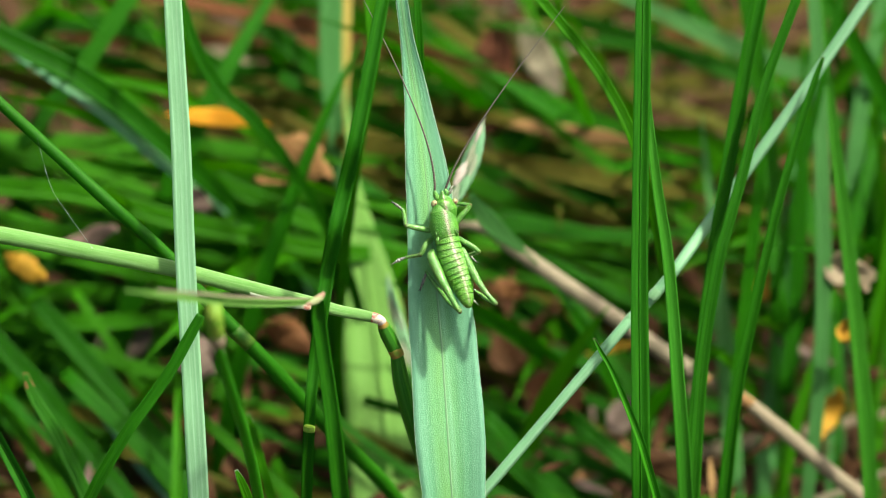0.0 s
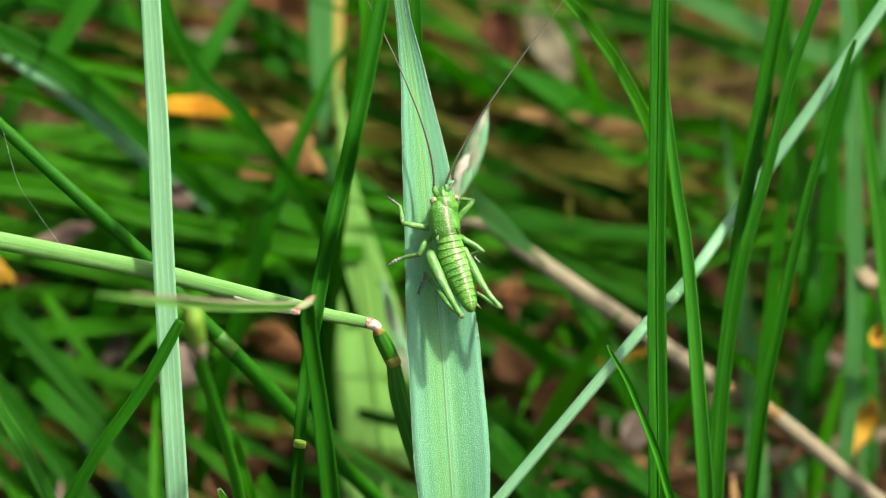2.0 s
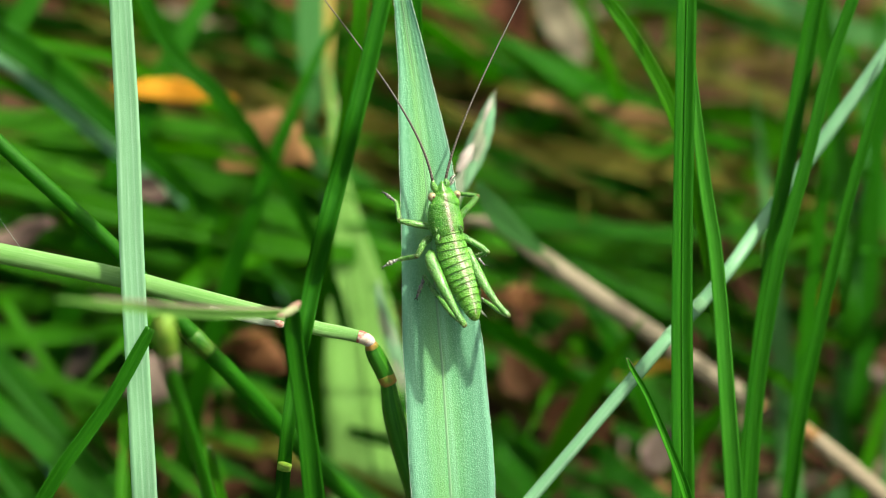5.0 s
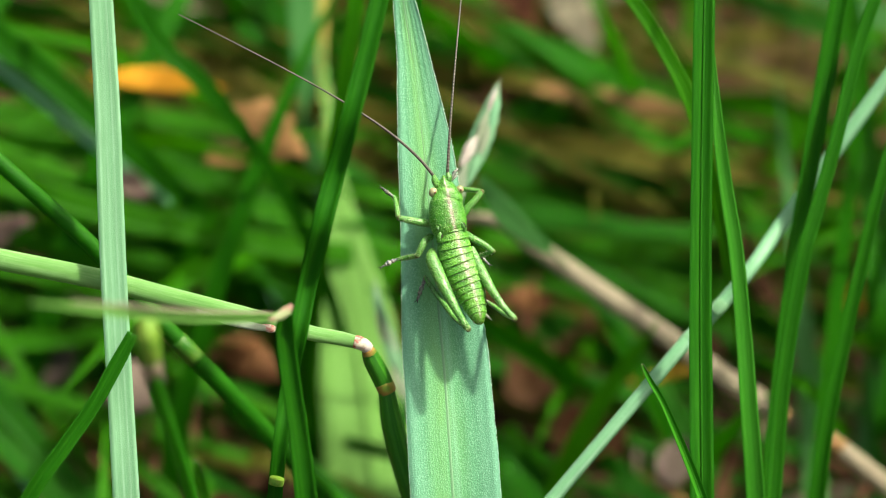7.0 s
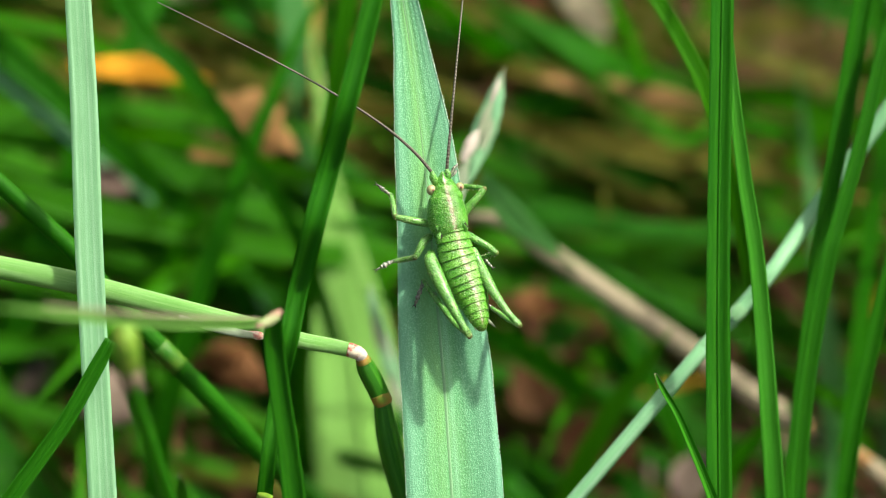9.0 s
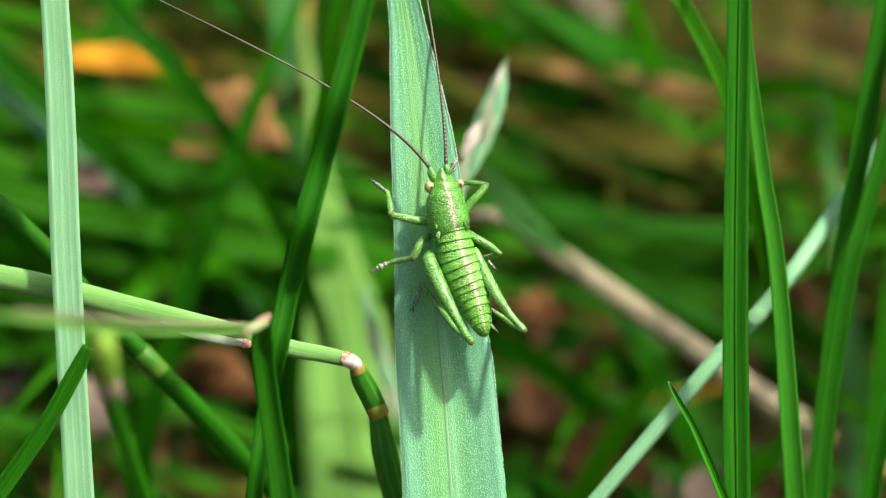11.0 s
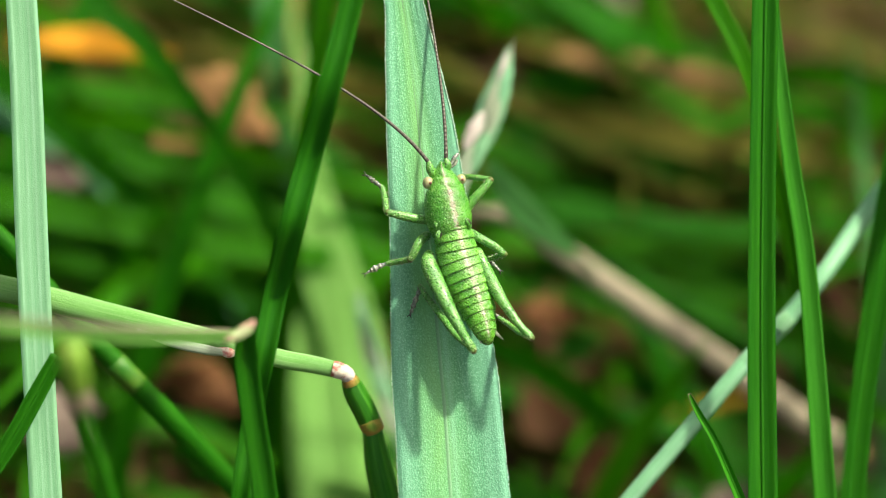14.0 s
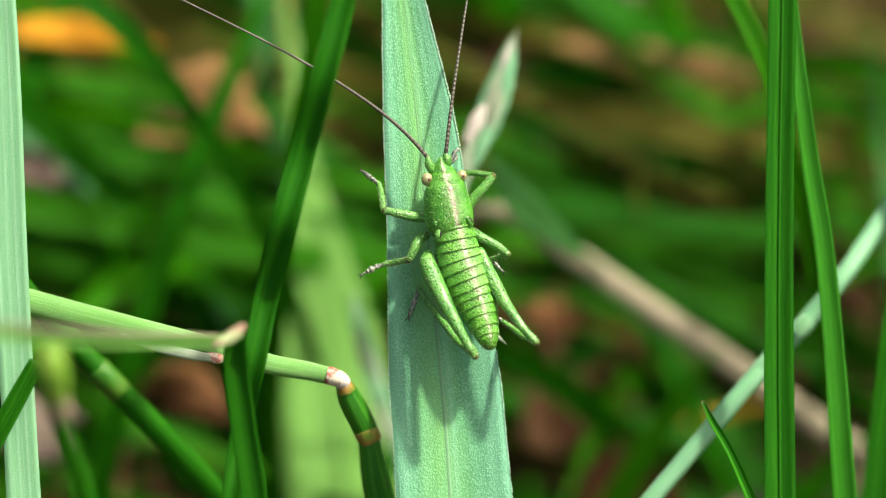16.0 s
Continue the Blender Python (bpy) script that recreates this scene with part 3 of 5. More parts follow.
# ---- soft blades further back ----
for pts, mat, label, fold, tip in (
        ([(-23.88, -20.26, -15, 0.35), (-23.4, -22.14, -15, 0.9), (-22.29, -26.3, -15, 1.04), (-20.92, -31.19, -16, 1.18)], FRESH, "grass tip with a grey withered point", 0.3, 0),
        ([(-51.34, -15.34, -16, 0.49), (-50.44, -17.98, -16, 1.25), (-47.52, -22.85, -16, 1.67), (-43.5, -31.18, -16, 1.88)], MID, "green grass blade with a rusty tip", 0.2, 0),
        ([(11.16, 31.57, -12, 1.17), (17.73, 23.61, -12, 1.35), (21.19, 18.07, -12, 1.41), (23.41, 13.22, -12, 1.41), (25.39, 6.31, -14, 1.3), (27.6, -4.12, -20, 1.3)], FRESH, "bright green arching grass blade", 0.35, 30),
        ([(-3.17, 31.47, -8, 0.9), (-2.96, 26.3, -8, 1.04), (-2.69, 19.41, -9, 1.24), (-2.01, 6.3, -12, 1.52), (-0.98, -11.06, -18, 1.67)], DARK, "dark green grass blade behind the broad leaf", 0.4, 30),
        ([(46.13, 32.24, -34, 1.47), (46.91, 20.57, -34, 1.82), (47.26, 9.96, -34, 1.93), (47.5, -4.19, -35, 1.93), (46.9, -18.36, -36, 1.82), (45.48, -31.88, -38, 1.58)], SOFT, "soft grey-green upright grass blade", 0.2, 40),
        ([(47.62, 23.93, -26, 0.48), (48.46, 14.8, -26, 1.32), (49.72, 4.27, -26, 1.67), (51.12, -8.36, -26, 1.91), (52.24, -19.6, -26, 2.03), (53.12, -31.57, -27, 1.79)], MID, "green upright grass blade", 0.4, 20),
        ([(54.78, 27.23, -52, 1.86), (52.49, 15.08, -52, 2.15), (51.56, 1.49, -52, 2.15), (50.13, -14.24, -52, 2.15), (49.33, -32.07, -50, 2.14)], SOFT, "blue-green upright grass blade", 0.2, 30),
        ([(43.98, 4.35, -50, 1.43), (43.27, -2.79, -50, 2.28), (42.55, -11.36, -50, 2.43), (41.12, -22.79, -50, 2.43), (40.34, -32.02, -48, 2.28)], SOFT, "blue-green upright grass blade", 0.2, 20),
        ([(34.59, -2.78, -46, 1.42), (35.3, -9.9, -46, 2.28), (36.01, -18.44, -46, 2.42), (36.66, -31.91, -44, 2.42)], SOFT, "soft green upright grass blade", 0.2, 20),
        ([(-12.2, 32.56, -50, 1.31), (-12.35, 24.35, -50, 1.31), (-12.63, 15.78, -50, 1.01), (-12.73, 7.94, -52, 0.61), (-11.32, 1.51, -54, 0.47)], YELLOW, "yellowed dying grass blade", 0.1, 20),
        ([(-14.08, 32.51, -48, 2.96), (-14.15, 24.31, -48, 2.96), (-13.63, 15.76, -48, 2.3), (-13.01, 7.93, -50, 1.31), (-11.39, 1.51, -54, 0.99)], SOFT, "grey-green grass blade beside a yellowed one", 0.1, 20),
        ([(-11.16, 8.97, -46, 1.13), (-10.37, 1.5, -46, 4.18), (-9.04, -7.04, -46, 7.4), (-7.9, -15.57, -45, 9.01), (-7.04, -24.09, -44, 9.48), (-6.32, -32.56, -42, 9.62)], SUNNY, "broad bright yellow-green grass leaf", 0.1, 12),
        ([(-56.01, 26.89, -35, 2.54), (-46.17, 21.97, -36, 2.97), (-40.24, 17.76, -38, 2.83), (-34.28, 12.69, -40, 2.55), (-25.89, 5.05, -45, 2.13)], DARK, "dark green leaning grass blade", 0.3, 40),
        ([(-51.2, 23.42, -38, 1.84), (-42.75, 17.77, -39, 2.26), (-34.34, 10.72, -42, 2.13), (-25.95, 4.35, -48, 2)], GLAUCOUS, "blue-green leaning grass blade", 0.2, 30),
        ([(-38.94, 32.36, -42, 2.13), (-44.3, 24.22, -43, 2.27), (-49.31, 17.85, -44, 2.13), (-52.95, 13.25, -46, 1.42)], MID, "grey-green grass blade leaning over", 0.2, 30),
        ([(-32.89, 31.65, -28, 1.26), (-30.79, 25.33, -28, 1.54), (-27.66, 19.73, -29, 1.69), (-23.47, 15.89, -30, 1.69), (-18.59, 9.58, -33, 1.41)], DARK, "green bent-over grass blade", 0.3, 30),
        ([(-8.98, 31.79, -20, 1.67), (-8.64, 24.47, -20, 1.53), (-9.7, 16.83, -22, 1.4), (-11.13, 7.78, -26, 1.26)], FRESH, "soft green upright grass blade", 0.3, 30),
        ([(3.36, 6.72, -27, 0.7), (5.89, 3.23, -29, 2.42), (9.56, 0.07, -32, 1.1), (10.56, -0.68, -33, 0.4)], SOFT, "blue-green withering leaf base on a dry stalk", 0.2, 0),
        ([(15.45, -4.22, -52, 0.72), (18.31, -9.23, -52, 1.57), (21.16, -14.24, -52, 1.72), (24.74, -20.67, -52, 1.72)], MID, "blue-green leaning grass blade", 0.2, 0),
        ([(26.3, 30.6, -58, 1.72), (34.93, 26.65, -58, 2.44), (41.39, 23.92, -58, 2.44), (50.09, 20.93, -60, 2.02)], SOFT, "grey-green fallen grass blade", 0.2, 30),
        ([(-56.6, 10.92, -48, 2.14), (-41.63, 10.06, -48, 2.42), (-25.97, 7.92, -49, 2.43), (-11.73, 6.37, -52, 1.86)], FRESH, "green fallen grass blade lying across", 0.2, 20),
        ([(-56.24, 7.87, -40, 2.41), (-44.91, 6.81, -40, 2.55), (-32.21, 3.27, -42, 2.55), (-15.92, 0.07, -44, 2.27), (-4.56, -1, -48, 1.85)], FRESH, "bright green fallen grass blade lying across", 0.2, 20),
        ([(-37.41, 6.36, -50, 1.43), (-27.42, 4, -50, 2.14), (-16.02, 0.79, -52, 2.15), (-4.59, -0.79, -55, 1.72)], FRESH, "green fallen grass blade lying across", 0.2, 10),
        ([(-56.69, -5.63, -50, 2.14), (-47.41, -5.49, -50, 2.28), (-38.13, -5.92, -50, 2), (-28.22, -6.66, -54, 1.43)], FRESH, "green fallen grass blade lying across", 0.2, 20),
        ([(-56.51, -9.67, -46, 1.85), (-45.13, -9.38, -46, 1.99), (-34.5, -8.69, -48, 1.71), (-26.03, -8.5, -52, 1.29)], FRESH, "green fallen grass blade lying across", 0.2, 20),
        ([(-56.6, -2.05, -48, 2.57), (-51.61, -8.47, -48, 2.85), (-42.99, -18.42, -46, 2.85), (-32.22, -31.85, -42, 2.84)], FRESH, "green leaning grass blade", 0.2, 30),
        ([(-54.29, -2.76, -44, 0.99), (-47.19, -11.29, -44, 2.56), (-37.18, -22.62, -42, 2.55), (-28.62, -31.8, -40, 2.41)], DARK, "dark green leaning grass blade", 0.2, 10),
        ([(-56.24, -11.25, -40, 2.41), (-49.87, -18.33, -40, 2.55), (-44.21, -25.42, -40, 2.41), (-39.19, -31.74, -38, 2.26)], DARK, "dark green leaning grass blade", 0.2, 20),
        ([(-42.25, -21.25, -45, 1.28), (-37.24, -26.92, -44, 2.84), (-32.22, -31.85, -42, 3.12)], GLAUCOUS, "blue-green leaning grass blade", 0.2, 0),
        ([(3.3, -1.01, -56, 1.87), (12.63, -3.52, -56, 2.58), (23.42, -5.83, -58, 2.59), (32.1, -8.57, -60, 2.02)], FRESH, "green fallen grass blade lying across", 0.2, 10),
        ([(-2.44, 28.14, -60, 2.16), (4.75, 19.86, -60, 2.88), (12.67, 10.86, -60, 2.88), (21.34, 4.97, -62, 2.16)], DARK, "dark green fallen grass blade lying across", 0.2, 20),
        ([(5.46, -14.3, -58, 1.87), (14.07, -18.6, -57, 2.44), (22.66, -23.25, -56, 2.15)], DARK, "dark green fallen grass blade lying across", 0.2, 10),
        ([(5.99, -17.78, -50, 1.29), (11.12, -24.19, -49, 2.43), (16.1, -32.01, -48, 2.57)], FRESH, "green leaning grass blade", 0.2, 0),
        ([(-25.43, 30.26, -58, 1.87), (-18.96, 25.22, -58, 2.87), (-12.52, 20.59, -60, 2.45), (-6.06, 17.4, -64, 1.88)], DARK, "dark green fallen grass blade lying across", 0.2, 20),
        ([(11.97, 10.16, -62, 1.44), (19.9, 8, -62, 2.59), (30.03, 6.42, -64, 2.45), (39.48, 5.85, -66, 1.74)], DARK, "dark green fallen grass blade lying across", 0.2, 10),
        ([(-54.72, 27.3, -54, 1.43), (-47.55, 28.73, -54, 2.44), (-37.59, 27.34, -56, 2.44), (-29.07, 23.83, -60, 1.73)], DARK, "dark green fallen grass blade", 0.2, 10),
        ([(9, 20.8, -60, 1.2), (13.5, 18.4, -60, 2.6), (18, 16.7, -62, 2.0), (22, 15.6, -64, 1.2)], VIVID, "bright green fallen grass blade lying across", 0.2, 0),
        ([(-30.32, -15.65, -52, 1.14), (-23.89, -14.23, -52, 2), (-16.05, -15.68, -54, 2.01)], DARK, "dark green fallen grass blade", 0.2, 10),
):
    grass_blade(pts, mat, label, fold, tip, point={"green grass blade with a rusty tip": TAN, "grass tip with a grey withered point": GREY}.get(label))


def husk(points, label, stalk, green, edge):
    """A spikelet: a long outer husk with small pointed scales lying over one another, on a stalk."""
    ob = holder("grass_spikelet", label, "grass seed head", "grass spikelets")
    line = spline(points, 6)
    bm = bmesh.new()
    ribbon(bm, [(p[0], p[1], p[2] - 0.3, p[3] * 0.92) for p in points], -0.35, 0.35, 8, 7, 0.06, seed=5)
    part("outer_husk", bm, green, ob)
    rnd = random.Random(int(points[0][1] * 10))
    for k in range(9):
        i = 1 + k * 3
        p, d = line[i], line[i + 2][:2] - line[i][:2]
        d = d / np.linalg.norm(d)
        side, wide = (-1 if k % 2 else 1) * (0.12 + 0.18 * rnd.random()), p[3] * rnd.uniform(0.34, 0.5)
        rows = []
        for f, g in ((-0.9, 0.08), (-0.3, 0.6), (0.5, 1.0), (1.4, 0.85), (2.4, 0.4)):
            c = side * p[3] * (1 + 0.12 * f)
            rows.append((p[0] + d[0] * f - d[1] * c, p[1] + d[1] * f + d[0] * c, p[2] + 0.1 + 0.04 * k, wide * g + 0.03))
        bm = bmesh.new()
        ribbon(bm, rows, -0.3, 0.2, 4, 5, 0.06, seed=k)
        part("scale", bm, (HUSK, edge, green, HUSK)[k % 4], ob)
    bm = bmesh.new()
    tube(bm, rooted(stalk), 8)
    part("stalk", bm, PALE, ob)


husk([(4.95, 15.72, -16, 0.35), (4.46, 13.92, -16, 1.53), (3.7, 11.42, -16, 2.29), (2.66, 8.85, -16, 2.29), (1.61, 6.42, -16, 1.53), (0.92, 4.33, -16, 0.83)],
     "pale pinkish-green grass spikelet on a thin stalk", [(1.2, 5.37, -16, 0.97), (0.78, 2.25, -16, 0.97), (0.36, -8.87, -16, 0.97), (0.36, -22.8, -18, 0.97)], PALE, BRACT)
husk([(-6.88, -3.44, -28, 0.28), (-6.6, -5.19, -28, 0.91), (-5.96, -7.65, -28, 1.33), (-5.12, -10.45, -28, 1.54), (-4.28, -12.91, -28, 1.54), (-3.44, -15.01, -28, 1.12)],
     "whitish-green grass spikelet behind the leaf", [(-3.79, -14.31, -28, 0.98), (-2.74, -18.17, -28, 0.98), (-0.99, -29.39, -28, 0.98)], PALE, PALE)

# ---- dry stalks and litter ----
for pts, label in (
        ([(5.35, 2.49, -35, 1.5), (8.69, 0.15, -35, 1.85), (13.5, -3.19, -35, 1.99), (17.81, -6.15, -35, 2.03), (21.56, -8.7, -35, 2.03), (26.34, -12.04, -35, 2.03), (31.83, -15.77, -35, 1.99), (33.1, -16.72, -35, 1.49)], "dry tan grass stalk lying across the litter"),
        ([(36.31, -17.81, -32, 1.24), (38.42, -19.5, -32, 1.69), (43.35, -23.52, -32, 1.8), (48.27, -27.74, -32, 1.8), (53.2, -31.96, -32, 1.8)], "dry tan grass stalk, broken off"),
):
    ob = holder("dry_stalk", label, "dry stalk", "dry stalks")
    bm = bmesh.new()
    ribbon(bm, rooted(pts[::-1] if pts[0][0] < 10 else pts, 0.9, 0.7), -0.5, 0.6)
    part("straw", bm, STRAW, ob)
    bm = bmesh.new()
    tube(bm, [(*p[:3], p[3] * k) for p, k in zip(pts[-2:], (1.0, 1.12))] if pts[0][0] < 10 else [(*p[:3], p[3] * k) for p, k in zip(pts[:2], (1.0, 1.0))], 8, 4, 0.6)
    part("joint", bm, TAN, ob, "pinkish brown joint")


def dead_leaf(u, v, w, length, width, angle, tilt, material, label, seed):
    """A curled scrap of dead leaf; w is measured from the leaf's face, and it lies in the grass."""
    rnd = random.Random(seed)
    a = radians(angle)
    pts = []
    for k, f in ((-1, 0.15), (-0.6, 0.8), (-0.1, 1.0), (0.4, 0.85), (0.8, 0.45), (1, 0.08)):
        pts.append((u + math.cos(a) * k * length / 2 + rnd.uniform(-0.3, 0.3), v + math.sin(a) * k * length / 2 + rnd.uniform(-0.3, 0.3),
                    w + 1.6 * k * k + rnd.uniform(-0.4, 0.4), width * f * rnd.uniform(0.85, 1.1), tilt + rnd.uniform(-14, 14)))
    bm = bmesh.new()
    fold = rnd.uniform(-0.3, 0.3)
    ribbon(bm, pts, fold, 0.15, 5, 7, 0.12, 0.06, seed)
    ob = holder("dead_leaf", label, "dead leaf", "leaf litter")
    part("blade", bm, material, ob)
    bm = bmesh.new()
    tube(bm, [(p[0], p[1], p[2] - fold * p[3] / 2, 0.1 + 0.05 * p[3]) for p in pts], 6, 5)
    part("midrib", bm, material, ob)
    return ob


def on_ground(v, height=12.0):
    """The depth w at which something at v lies this many millimetres over the soil."""
    return (height - HEIGHT * 1000) / math.sin(PITCH) - v


# the larger dead leaves
for u, v, height, length, width, angle, material, label in (
        (-25.8, 15.1, 34, 13.0, 2.1, -5, ORANGE, "bright orange dead leaf lying in the grass"),
        (-16, 10.5, 32, 8.5, 4.4, -35, TAN, "tan dead leaf lying in the grass"),
        (-18.5, 8.4, 30, 7.5, 2.2, 12, TAN, "tan dead leaf lying in the grass"),
        (-28.5, 5.6, 28, 4.5, 2.6, -20, GREY, "pinkish grey dead leaf in the grass"),
        (-41, 1.2, 26, 8.5, 2.6, 18, GREY, "grey dead leaf scrap in the grass"),
        (-48, -2, 24, 6.0, 3.2, -30, OCHRE, "orange-brown dead leaf in the grass"),
        (-10, -11.5, 11, 7.0, 6.0, 60, RUST, "rust-brown dead leaf on the soil"),
        (-17.5, -10, 20, 6.5, 4.0, -30, RUSSET, "reddish-brown dead leaf lying in the grass"),
        (-28, -12.5, 20, 6.0, 5.0, 20, GREY, "grey dead leaf lying in the grass"),
        (-37, -11, 11, 8.0, 5.0, 30, GREY, "grey dead leaf on the soil"),
        (-33, -5, 11, 5.0, 3.0, 10, GREY, "grey dead leaf scrap on the soil"),
        (-26, 23, 11, 7.5, 4.4, -60, GREY, "grey dead leaf on the soil"),
        (-20, 27, 11, 7.0, 5.0, 40, RUST, "rust-brown dead leaf on the soil"),
        (5.5, 21, 26, 11.0, 5.5, 78, TERRA, "reddish dead leaf lying upright in the litter"),
        (11.5, 22.5, 26, 10.5, 4.2, -62, STRAW, "grey dead leaf in the litter"),
        (15.5, 13.5, 26, 17.0, 2.2, -8, TAN, "long reddish-brown dead leaf in the grass"),
        (12, 16, 20, 9.0, 4.0, 20, RUSSET, "reddish-brown dead leaf in the litter"),
        (39, 16, 22, 4.0, 5.5, 80, TAN, "tan dead leaf scrap"),
        (46, -2.5, 28, 3.6, 6.5, 85, STRAW, "whitish dead leaf scrap"),
        (38, -4, 14, 5.0, 3.0, 50, OCHRE, "dull yellow dead leaf in the grass"),
        (46, -9.3, 26, 2.6, 2.2, 70, OCHRE, "small orange dead leaf"),
        (44.5, -19, 12, 6.5, 3.0, 70, OCHRE, "dull yellow dead leaf in the grass"),
        (9, -11.5, 11, 8.0, 7.0, 30, RUST, "rust-brown dead leaf on the soil"),
        (7.6, -4.6, 20, 4.5, 2.6, 0, RUSSET, "orange-brown dead leaf in the litter"),
        (13, -17, 11, 8.0, 6.0, -20, RUST, "dark brown dead leaf on the soil"),
        (21, -19, 11, 6.0, 4.0, 35, GREY, "grey dead leaf on the soil"),
        (26, -25, 11, 7.0, 4.5, -15, RUST, "rust-brown dead leaf on the soil"),
        (34, 4, 11, 6.0, 4.0, 60, RUST, "rust-brown dead leaf in the litter"),
        (22, 7, 18, 8.0, 3.0, -20, RUSSET, "reddish-brown dead leaf in the litter"),
        (28, 24, 20, 8.0, 4.0, 10, RUSSET, "reddish-brown dead leaf in the litter"),
        (-50, 25, 11, 8.0, 5.0, 20, RUST, "rust-brown dead leaf in the litter"),
        (-46, -22, 11, 7.0, 4.0, 0, RUST, "rust-brown dead leaf on the soil"),
        (-22, -24, 11, 8.0, 5.0, 25, RUST, "dark brown dead leaf on the soil"),
        (0, -22, 11, 8.0, 5.0, -25, RUST, "rust-brown dead leaf on the soil"),
):
    dead_leaf(u * 1.09, v * 1.09, on_ground(v, height), length, width, angle, 0, material, label, int(1000 + u * 7 + v * 13))


def fallen(material, count, seed, span, angles, depth, label, up=(-36, 34)):
    """Fallen blades of the sward, lying across one another."""
    rnd = random.Random(seed)
    for k in range(count):
        u, v = rnd.uniform(*span), rnd.uniform(*up)
        a, half, w = radians(rnd.uniform(*angles)), rnd.uniform(16, 38), rnd.uniform(*depth)
        w = max(w, on_ground(v, 2.0))
        wide, bow = rnd.uniform(0.9, 2.3), rnd.uniform(-2.5, 2.5)
        pts = []
        for f, g in ((-1, 0.9), (-0.4, 1.0), (0.3, 0.9), (1, 0.1)):
            x, y = math.cos(a) * half * f, math.sin(a) * half * f
            off = bow * (1 - f * f)
            pts.append((u + x - math.sin(a) * off, v + y + math.cos(a) * off, w - 4 * f * rnd.uniform(-0.5, 1), wide * g, rnd.uniform(-35, 35)))
        bm = bmesh.new()
        ribbon(bm, pts, 0.3, 0.15, 4, 5)
        ob = holder("grass_shoot", label, "grass", "grass of the sward")
        part("blade", bm, material, ob)
        bm = bmesh.new()
        tube(bm, [(p[0], p[1], p[2] - 0.15 * p[3], 0.06 + 0.1 * p[3]) for p in pts], 5, 4)
        part("midrib", bm, material, ob)


fallen(DARK, 30, 21, (-62, 4), (-26, -4), (-70, -45), "dark green fallen grass blade lying across the sward")
fallen(FRESH, 22, 22, (-62, 4), (-28, -2), (-70, -45), "green fallen grass blade lying across the sward", (-36, 14))
fallen(WITHERED, 10, 48, (-45, 5), (-30, 10), (-80, -60), "olive-brown withering grass blade lying across the sward", (16, 34))
fallen(DARK, 14, 49, (3, 34), (-50, 20), (-64, -52), "dark green fallen grass blade lying across the sward", (-36, -6))
fallen(DARK, 14, 24, (0, 40), (-40, -5), (-80, -52), "dark green fallen grass blade lying across the sward", (-36, 12))
fallen(DARK, 4, 50, (0, 40), (-50, -5), (-80, -56), "dark green fallen grass blade lying across the sward", (12, 34))
fallen(FRESH, 5, 25, (2, 60), (-45, 15), (-80, -52), "green fallen grass blade lying across the sward", (-36, 6))
fallen(WITHERED, 26, 41, (0, 62), (-35, 30), (-85, -55), "olive-brown withering grass blade lying across the sward")
fallen(WITHERED, 18, 42, (-62, 0), (-40, 10), (-80, -55), "olive-brown withering grass blade lying across the sward")
fallen(RUSSET, 12, 53, (-58, 5), (-28, 8), (-75, -50), "reddish-brown dry grass blade lying across the sward", (-8, 32))
fallen(STRAW, 5, 43, (-10, 55), (-40, 20), (-85, -65), "dry straw blade lying in the litter")
fallen(WITHERED, 5, 45, (8, 30), (-40, 0), (-60, -48), "olive-brown withering grass blade lying across the sward", (-4, 10))
fallen(DARK, 6, 46, (8, 30), (-40, 0), (-60, -48), "dark green grass blade lying across the sward", (-10, 4))
fallen(FRESH, 10, 47, (-50, -8), (-24, -6), (-52, -42), "bright green grass blade lying across the sward", (-2, 9))
fallen(DARK, 26, 51, (-62, -14), (-62, -40), (-80, -54), "dark green grass blade leaning over in the sward", (-40, -6))
fallen(FRESH, 10, 52, (-62, -14), (-60, -42), (-80, -52), "green grass blade leaning over in the sward", (-40, -8))
fallen(FRESH, 5, 56, (4, 20), (-40, -10), (-66, -54), "green fallen grass blade lying across the sward", (-8, 8))
fallen(WITHERED, 5, 57, (3, 20), (-35, 0), (-66, -56), "olive-brown withering grass blade lying across the sward", (-14, 6))
fallen(FRESH, 4, 54, (4, 22), (-50, -25), (-72, -54), "green fallen grass blade lying across the sward", (9, 24))
fallen(WITHERED, 7, 55, (4, 24), (-40, -5), (-74, -58), "olive-brown withering grass blade lying across the sward", (6, 22))
fallen(FRESH, 5, 26, (41, 62), (78, 108), (-60, -30), "green upright grass blade behind the stalks")
fallen(DARK, 8, 27, (35, 62), (74, 106), (-60, -30), "dark green upright grass blade behind the stalks")
fallen(MID, 4, 28, (40, 62), (78, 104), (-50, -30), "grey-green upright grass blade behind the stalks")


